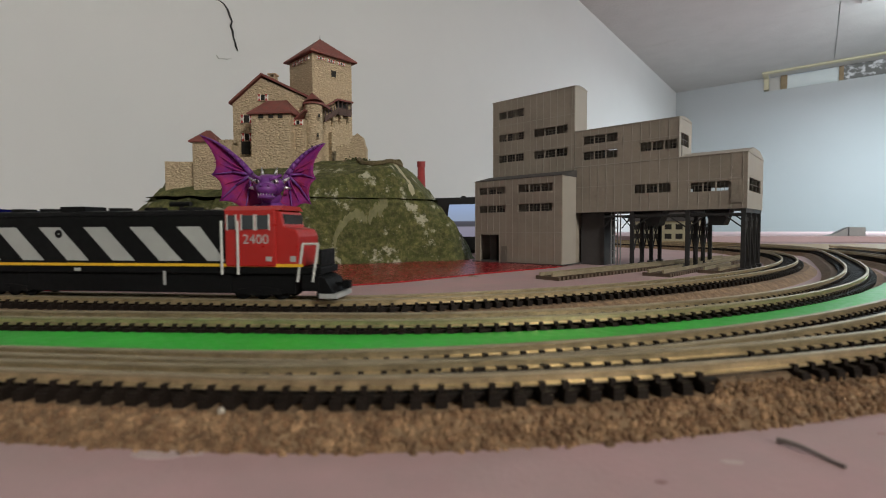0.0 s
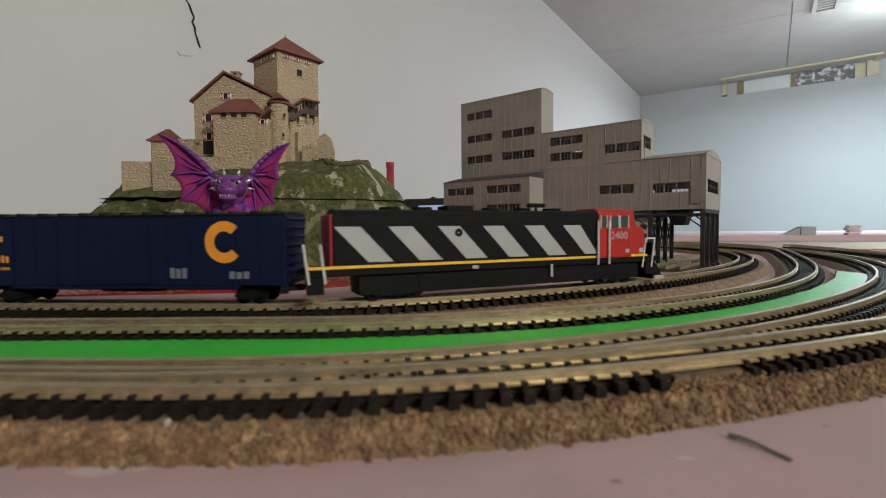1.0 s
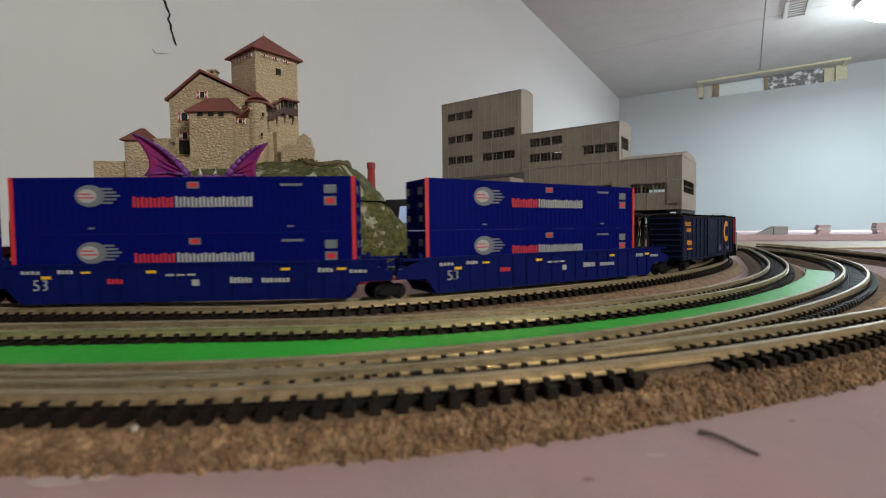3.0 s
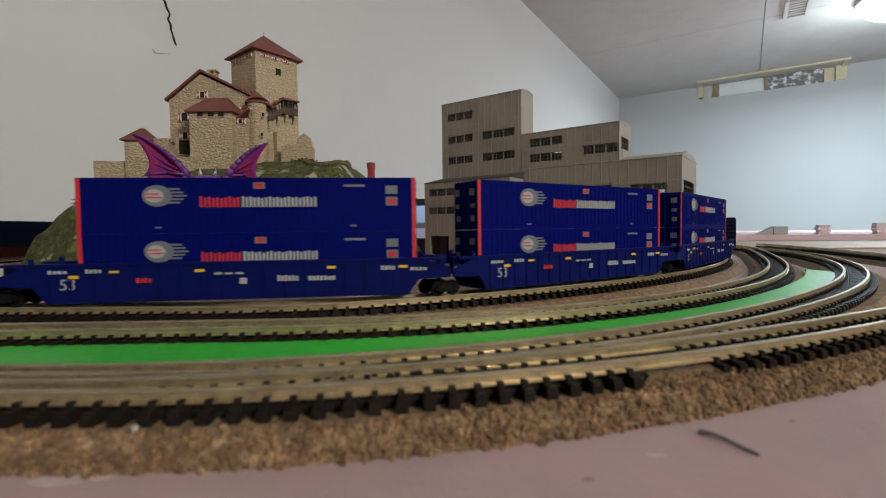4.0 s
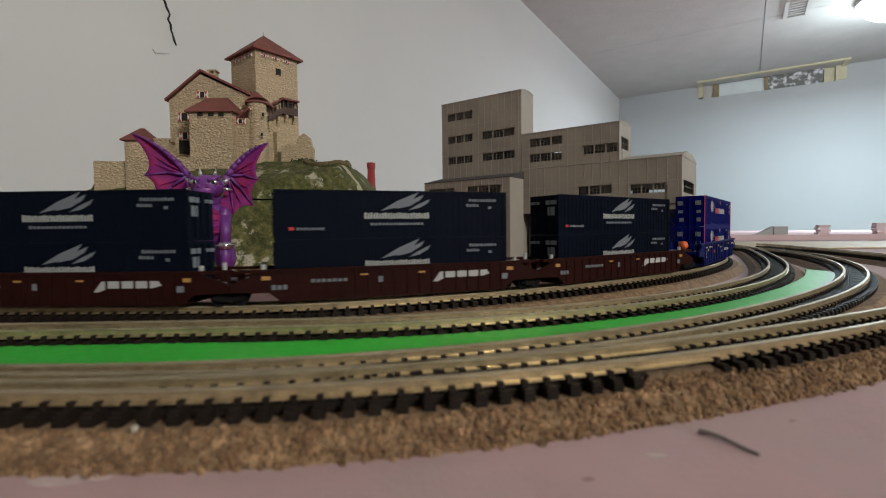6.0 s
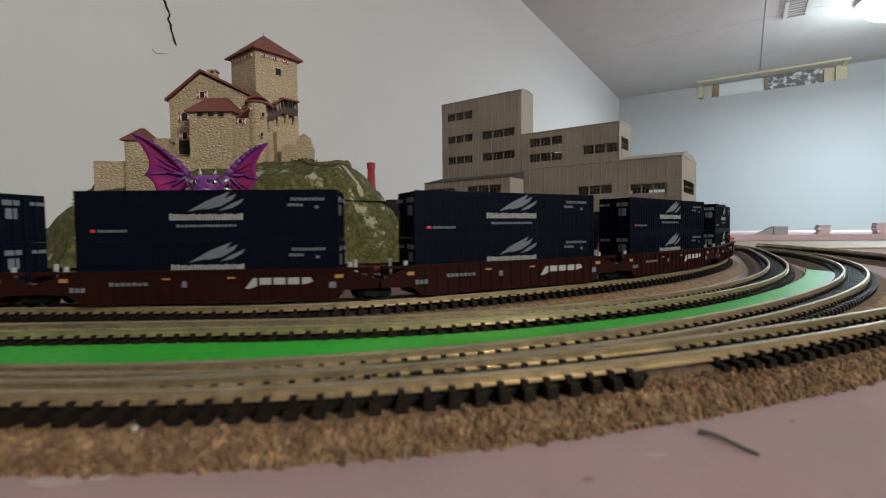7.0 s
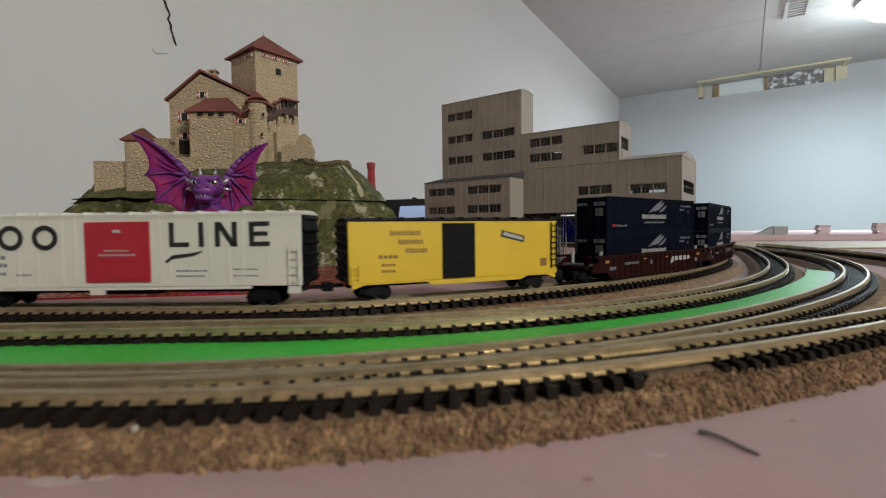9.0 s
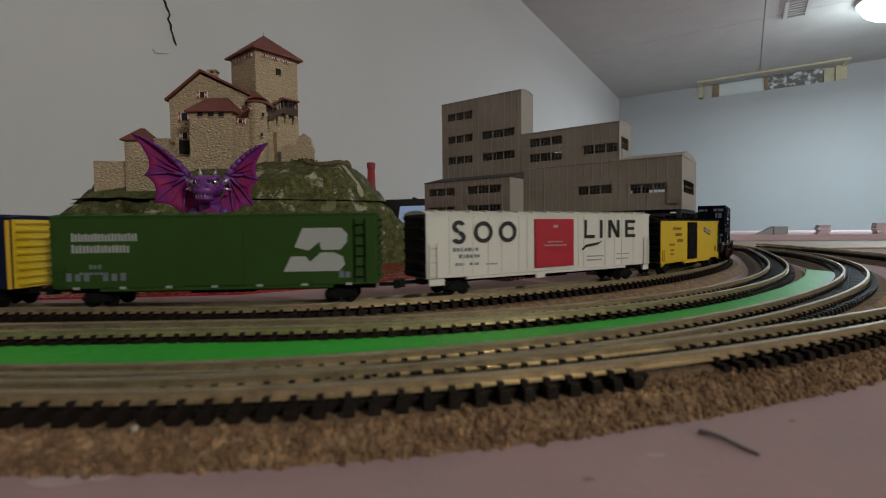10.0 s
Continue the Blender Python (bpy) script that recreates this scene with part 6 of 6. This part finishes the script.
for i, (cf, cr) in enumerate(((-272, -380), (-402, -510), (-532, -640))):
    sf, sr = cf + 12, cr - 12
    if i == 0:
        sf = cf + 23
    if i == 2:
        sr = cr - 24
    u, h = well_unit("well_car", "blue articulated well car carrying two stacked containers", sf, sr, BLUEWELL, 1.3, 13.0, (1, -1) if i == 0 else (-1,))
    cx = (cf + cr) / 2 - (sf + sr) / 2
    text("number", "53", 5.0, -h + 19, 5.6, -9.55, WHITEM, u, "white painted number")
    marks("markings", bars(-h + 16, 10.8, 6, 1.1, 4) + bars(-h + 27, 10.8, 5, 1.3, 4) + bars(14, 7, 7, 2, 6) + bars(24, 7.0, 9, 1.6, 7) + bars(-6, 9.6, 10, 0.7, 3) + bars(h - 24, 10, 5, 1.5, 4) + bars(h - 14, 9.6, 6, 1.2, 4) + bars(2, 6.4, 3, 2, 1), -9.9, WHITEM, u)
    marks("yellow_labels", [(-h + 22, -h + 25, 9.2, 10.2), (-h + 34, -h + 37, 10.8, 11.5), (-12, -9, 10.6, 11.5), (30, 33, 10.8, 11.7), (h - 18, h - 15, 10.6, 11.5)], -9.92, YLINE, u, each=True)
    marks("red_word", bars(-h + 42, 7.4, 5, 1.7, 4, 0.15), -9.9, REDM, u)
    ride(u, sf, sr, 0.0)
    z = 5.1
    for lev in range(2):
        c, ch_ = container("container", "royal blue container with red corner posts and white lettering bars", 108, 18.1, 15.2, BLUECON, REDM, 44)
        w = -7.75 - 0.1
        marks("word_red", bars(-16.5, 8.4, 13, 3.6, 10, 0.36), w, REDM, c)
        marks("word_white", bars(-3.2, 8.4, 24.5, 3.6, 20, 0.36), w, WHITEM, c)
        oval = [(-29.6 + 4.6 * math.cos(k * math.pi / 10), 12.2 + 3.5 * math.sin(k * math.pi / 10)) for k in range(20)]
        polymark("pale_badge", oval, w, GREYM, c)
        polymark("badge_centre", [(-30.4 + (q + 29.6) * 0.62, 12.2 + (v_ - 12.2) * 0.62) for q, v_ in oval], w - 0.06, WHITEM, c)
        marks("badge_streak", [(-25.4 - abs(k - 2) * 0.5, -20.4 - abs(k - 2) * 1.1, 9.7 + k * 1.1, 10.3 + k * 1.1) for k in range(5)], w, GREYM, c, each=True)
        marks("badge_line", [(-33, -29, 12.6, 13.0), (-33, -28, 11.4, 11.8)], w - 0.12, REDM, c, each=True)
        marks("small_print", [(0.5, 4.3, 14.4, 16.6), (30, 37, 15.0, 15.8), (44, 48, 12.6, 15.4), (44, 48, 8.6, 11.6), (-30.5, -28.5, 1.6, 2.2), (32, 34, 1.6, 2.2)] , w, GREYM, c, each=True)
        marks("small_red", [(1, 3.8, 14.8, 16.2), (44.6, 47.4, 9.2, 11)], w - 0.05, REDM, c, each=True)
        for y0_, z0_, ww, hh in ((-6, 12.5, 3, 2.6), (3.4, 12.5, 3, 2.6), (-6, 8, 2.6, 1.6), (3.4, 8, 2.6, 1.6), (-6, 3, 2.4, 2.2), (3, 3, 2.4, 2.2)):
            for xx in (-54.5, 54.5):
                part("end_label", boxes((xx - 0.05, xx + 0.05, y0_, y0_ + ww, z0_, z0_ + hh)), GREYM, c)
        c["group"] = "blue stacked containers"
        # seated in its well
        hold = c
        ROLL_Z.append((hold, cx, z))
        ride(c, sf, sr, 0.0)
        z += 18.12

for i in range(5):
    cf = -691.5 - 105.4 * i
    cr = cf - 81.5
    sf, sr = cf + 13.2, cr - 13.2
    if i == 0:
        sf = cf + 20
    u, h = well_unit("well_car", "dark red-brown articulated well car carrying two navy containers", sf, sr, BROWNCAR, 1.0, 10.6, (1, -1) if i == 0 else (-1,))
    cx = (cf + cr) / 2 - (sf + sr) / 2
    polymark("white_badge", [(12, 6.0), (14, 8.6), (32, 8.6), (33, 7.2), (30, 6.4), (16, 6.4), (13, 5.2), (11, 5.2)] , -9.55, WHITEM, u)
    marks("markings", bars(-30, 6.8, 12, 1.2, 7) + bars(-8, 6, 2, 2, 1) + bars(-h + 12, 5, 5, 1.6, 3) + bars(h - 16, 5, 3, 2, 1), -9.9, GREYM, u)
    marks("orange_labels", [(-h + 9, -h + 11.6, 8.2, 9.4), (h - 14, h - 11.4, 8.2, 9.4), (-14, -11.5, 8.5, 9.1), (6, 8.5, 8.5, 9.1)], -9.92, mat("faded_amber_label", (0.40, 0.20, 0.05), 0.6), u, each=True)
    if i == 0:
        bm = bmesh.new()
        bmesh.ops.create_icosphere(bm, subdivisions=2, radius=0.0024)
        bmesh.ops.translate(bm, vec=((h - 3) * MM, -0.006, 0.0135), verts=bm.verts)
        part("brake_wheel", bm, mat("orange_plastic", (0.6, 0.1, 0.02), 0.5), u, "orange brake wheel", True)
    ride(u, sf, sr, 0.0)
    z = 4.5
    for lev in range(2):
        c, ch_ = container("container", "navy container with a white wing badge and lettering bars", 81.5, 16.2, 15.2, NAVYCON, None, 34)
        w = -7.75 - 0.1
        for k, (x_, z_, l_) in enumerate(((-6.5, 9.3, 13.5), (-1.5, 9.9, 10.5), (3.2, 9.5, 8.0))):
            polymark("wing_feather", [(x_, z_), (x_ + l_ * 0.45, z_ + l_ * 0.26), (x_ + l_, z_ + l_ * 0.46 + 0.3), (x_ + l_ * 0.86, z_ + l_ * 0.30), (x_ + l_ * 0.5, z_ + l_ * 0.10)], w, GREYM, c, "white wing badge" if k == 0 else "")
        marks("word", bars(-12, 6.6, 23, 2.2, 23, 0.36), w, WHITEM, c)
        marks("small_word", bars(-10, 4.4, 19, 0.9, 14, 0.3), w, GREYM, c)
        marks("corner_word", bars(26, 12.6, 11, 1.1, 10, 0.3) + bars(25, 10.8, 5, 1.0, 4) + [(33.6, 34.8, 10, 11)], w, GREYM, c)
        marks("flag_word", bars(-34, 3.0, 9, 0.9, 8), w, GREYM, c)
        marks("flag_mark", [(-36.4, -34.8, 3.0, 4.0)], w, REDM, c)
        for y0_, z0_, ww, hh in ((1.5, 12.2, 5.5, 1.7), (2.5, 7.8, 3.6, 3.4), (-7, 12.4, 5, 1.2)):
            for xx in (-41.17, 41.17):
                part("end_label", boxes((xx - 0.06, xx + 0.06, -y0_ - ww, -y0_, z0_, z0_ + hh)), GREYM, c)
        c["group"] = "navy stacked containers"
        ROLL_Z.append((c, cx, z))
        ride(c, sf, sr, 0.0)
        z += 16.22

# yellow box car with a black door
car, h, W = box_car("box_car", "yellow box car with a black sliding door and black ends", -1225, -1307, YEL, BLKCAR, 27.6, 6.0, roof_paint=BLKCAR, end_ribs=7, sill=False)
part("door", boxes((-8, 4.6, -W - 0.5, -W - 0.01, 6.4, 25.6)), BLKCAR, car, "black corrugated sliding door")
bm = bmesh.new()
for k in range(12):
    box(bm, -7.6, 4.2, -W - 0.7, -W - 0.5, 7.2 + k * 1.5, 7.8 + k * 1.5)
part("door_rib", bm, BLKCAR, car)
marks("word", bars(-27, 21.6, 11, 1.7, 13, 0.36) + bars(-24, 18.6, 9, 1.7, 11, 0.36) + bars(-21.5, 15.6, 8, 1.7, 9, 0.36), -W - 0.02, mat("brown_marking", (0.20, 0.10, 0.02), 0.5), car)
marks("small_print", bars(-31, 14, 7, 1.2, 4) + bars(-30, 11.4, 5, 0.9, 4) + bars(-30, 9.4, 5, 0.9, 4) + [(33, 36, 9, 12)], -W - 0.02, mat("brown_marking", (0.20, 0.10, 0.02), 0.5), car)
polymark("tilted_sign", [(15.5, 20.6), (25.5, 18.2), (26, 20.6), (16, 23)], -W - 0.02, BLACKM, car, "black and white tilted sign")
polymark("sign_bars", [(16.5, 21.1), (25, 19.0), (25.3, 20.2), (16.9, 22.3)], -W - 0.08, WHITEM, car)
ladder(car, h - 3.2, 2.8, -W, 8, 25.5, 8, BLKCAR), ladder(car, -h + 0.6, 2.8, -W, 7, 12, 3, YEL)
part("side_sill", prism(bmesh.new(), [(-h + 1, 6.0), (-h + 1, 4.2), (-h + 5, 5.6), (-14, 5.6), (-12, 4.4), (24, 4.4), (27, 5.6), (h - 5, 5.6), (h - 1, 4.2), (h - 1, 6.0)], -W - 0.1, -W + 0.6), YEL, car)
ride(car, -1225, -1307)

# white insulated car with a red door
car, h, W = box_car("insulated_car", "white insulated box car with a red plug door", -1317, -1432, WHITECAR, BLKCAR, 30.0, 6.6, end_ribs=6)
part("door", boxes((-10.4, 10, -W - 0.55, -W - 0.01, 8.2, 27.0)), REDDOOR, car, "red plug door")
part("door_panel", boxes((-9.9, 9.5, -W - 0.75, -W - 0.551, 9, 14), (-9.9, 9.5, -W - 0.75, -W - 0.551, 15, 21.5), (-9.9, 9.5, -W - 0.75, -W - 0.551, 22.4, 26.4)), REDDOOR, car)
marks("door_print", bars(-6, 16.4, 12, 0.6, 8) + bars(-4, 17.8, 8, 0.5, 6) + [(-1.2, 1.2, 23.6, 24.6)], -W - 0.76, WHITEM, car)
ring("letter_arc", -44.6, 24.35, 2.15, 0.75, -W - 0.24, BLACKM, car, 20, 270, 1.25, "black letter shape")
ring("letter_arc", -44.6, 20.55, 2.25, 0.85, -W - 0.24, BLACKM, car, -160, 90, 1.25, "black letter shape")
ring("letter_ring", -34.2, 22.3, 3.9, 2.4, -W - 0.24, BLACKM, car, sx=1.05, label="black ring letter shape")
ring("letter_ring", -23.2, 22.3, 3.9, 2.4, -W - 0.24, BLACKM, car, sx=1.05, label="black ring letter shape")
marks("letter_bar", [(16.2, 17.75, 19, 26.6), (17.75, 22.42, 19, 20.4), (25.52, 27.08, 19, 26.6), (30.63, 32.18, 19, 26.6), (35.96, 37.51, 19, 26.6), (41.29, 42.84, 19, 26.6), (42.84, 47.72, 25.2, 26.6), (42.84, 47.06, 22.2, 23.5), (42.84, 47.72, 19, 20.4)], -W - 0.24, BLACKM, car, "black letter shapes", each=True)
polymark("letter_slant", [(30.63, 26.6), (32.52, 26.6), (37.51, 19), (35.62, 19)], -W - 0.24, BLACKM, car)
marks("small_print", bars(-47, 15.6, 11, 1.4, 7) + bars(-44.5, 13.2, 9, 1.4, 6) + bars(-46, 10.6, 4, 1.0, 3) + bars(-40, 10.6, 4, 1.0, 3) + bars(-33, 10.4, 5, 0.6, 5) + bars(18, 11.2, 10, 0.6, 7) + bars(18, 9.6, 9, 0.6, 7) + bars(36, 11.6, 8, 0.5, 6) + bars(36, 9.6, 8, 0.5, 6), -W - 0.02, GREYM, car)
polymark("script_mark", [(14.5, 14.4), (17, 16.4), (24, 17.2), (27, 17.8), (24, 16.2), (17, 15.2), (15.4, 14.0)], -W - 0.24, BLACKM, car)
bm = bmesh.new()
for x in (-48.5, -43, -38.6, -32, -26, -18, -14, 13, 16, 28.6, 34.5, 39, 46.5):
    box(bm, x, x + 0.35, -W - 0.18, -W - 0.003, 7.4, 28)
box(bm, -h + 0.4, h - 0.4, -W - 0.2, -W - 0.003, 28.0, 28.5)
part("panel_joint", bm, WHITECAR, car)
ladder(car, h - 4.2, 3.4, -W, 6.6, 18.6, 5, WHITECAR), ladder(car, -h + 0.8, 3.4, -W, 6.6, 18.6, 5, WHITECAR)
for x0_, x1_ in ((-h + 1, -h + 7), (-9.5, -5), (h - 4.5, h - 0.6)):
    part("step", boxes((x0_, x1_, -W - 0.2, -W + 0.6, 4.2, 6.4)), WHITECAR, car)
ride(car, -1317, -1432)

# dark green box car
car, h, W = box_car("box_car", "dark green box car with a white angular badge", -1445, -1545, GREENCAR, GREENCAR, 29.8, 6.2, end_ribs=9)
polymark("white_badge", [(20.5, 10.6), (22.9, 15.4), (27.5, 15.4), (28.9, 13.6), (32.3, 16.6), (36.5, 16.6), (39.3, 15.2), (39.9, 12.8), (38.1, 10.6)], -W - 0.02, WHITEM, car, "white angular badge")
polymark("white_badge", [(24.1, 18.4), (26.7, 24.4), (38.9, 24.4), (40.9, 22.4), (40.5, 19.6), (38.5, 17.4), (32.5, 17.4), (31.9, 20), (28.5, 17.2)], -W - 0.02, WHITEM, car, "white angular badge")
marks("word", bars(-h + 6, 21.0, 20, 2.6, 20, 0.34) + bars(-h + 6, 17.4, 17.6, 2.6, 16, 0.34), -W - 0.02, WHITEM, car)
marks("small_print", bars(-h + 11, 12.4, 4, 1.4, 3) + bars(-h + 8, 10.6, 9, 0.8, 6) + bars(-h + 4, 8.6, 8, 2.6, 3, 0.4) + bars(-h + 15, 8.6, 8, 2.6, 3, 0.4) + bars(38, 8.4, 4, 2.2, 2) + bars(-2, 13.6, 4, 0.6, 4), -W - 0.02, GREYM, car)
marks("sill_dot", [(-h + 6 + k * 14, -h + 8 + k * 14, 6.0, 6.8) for k in range(7)], -W - 0.16, WHITEM, car, each=True)
part("door", boxes((-10, 8, -W - 0.4, -W - 0.01, 6.8, 27.6)), GREENCAR, car)
ladder(car, h - 7, 3.6, -W, 7, 27, 6, BLKCAR), ladder(car, -h + 0.8, 3.2, -W, 7, 13, 3, GREENCAR)
ride(car, -1445, -1545)

# dark blue car with yellow ends
car, h, W = box_car("box_car", "dark blue box car with ribbed yellow ends", -1557, -1650, NAVYCAR, YEL, 29.6, 6.2, end_ribs=9, ribs=12)
marks("yellow_band", [(h - 1.6, h, 6.4, 28)], -W - 0.4, YLINE, car)
ride(car, -1557, -1650)
def motions():
    seat = {ob: (x, z) for ob, x, z in ROLL_Z}
    for ob, s_front, s_rear in ROLLING:
        rows = []
        for i in range(51):
            t = i * 0.2
            a, _ = on_line("a", s_rear + SPEED * t)
            b, _ = on_line("a", s_front + SPEED * t)
            d = b - a
            rows.append((t, Matrix.Translation((a + b) / 2) @ Matrix.Rotation(math.atan2(d.y, d.x), 4, "Z") @ Matrix.Translation((seat.get(ob, (0, 0))[0] * MM, 0, seat.get(ob, (0, 0))[1] * MM))))
        walk(ob, rows)


motions()
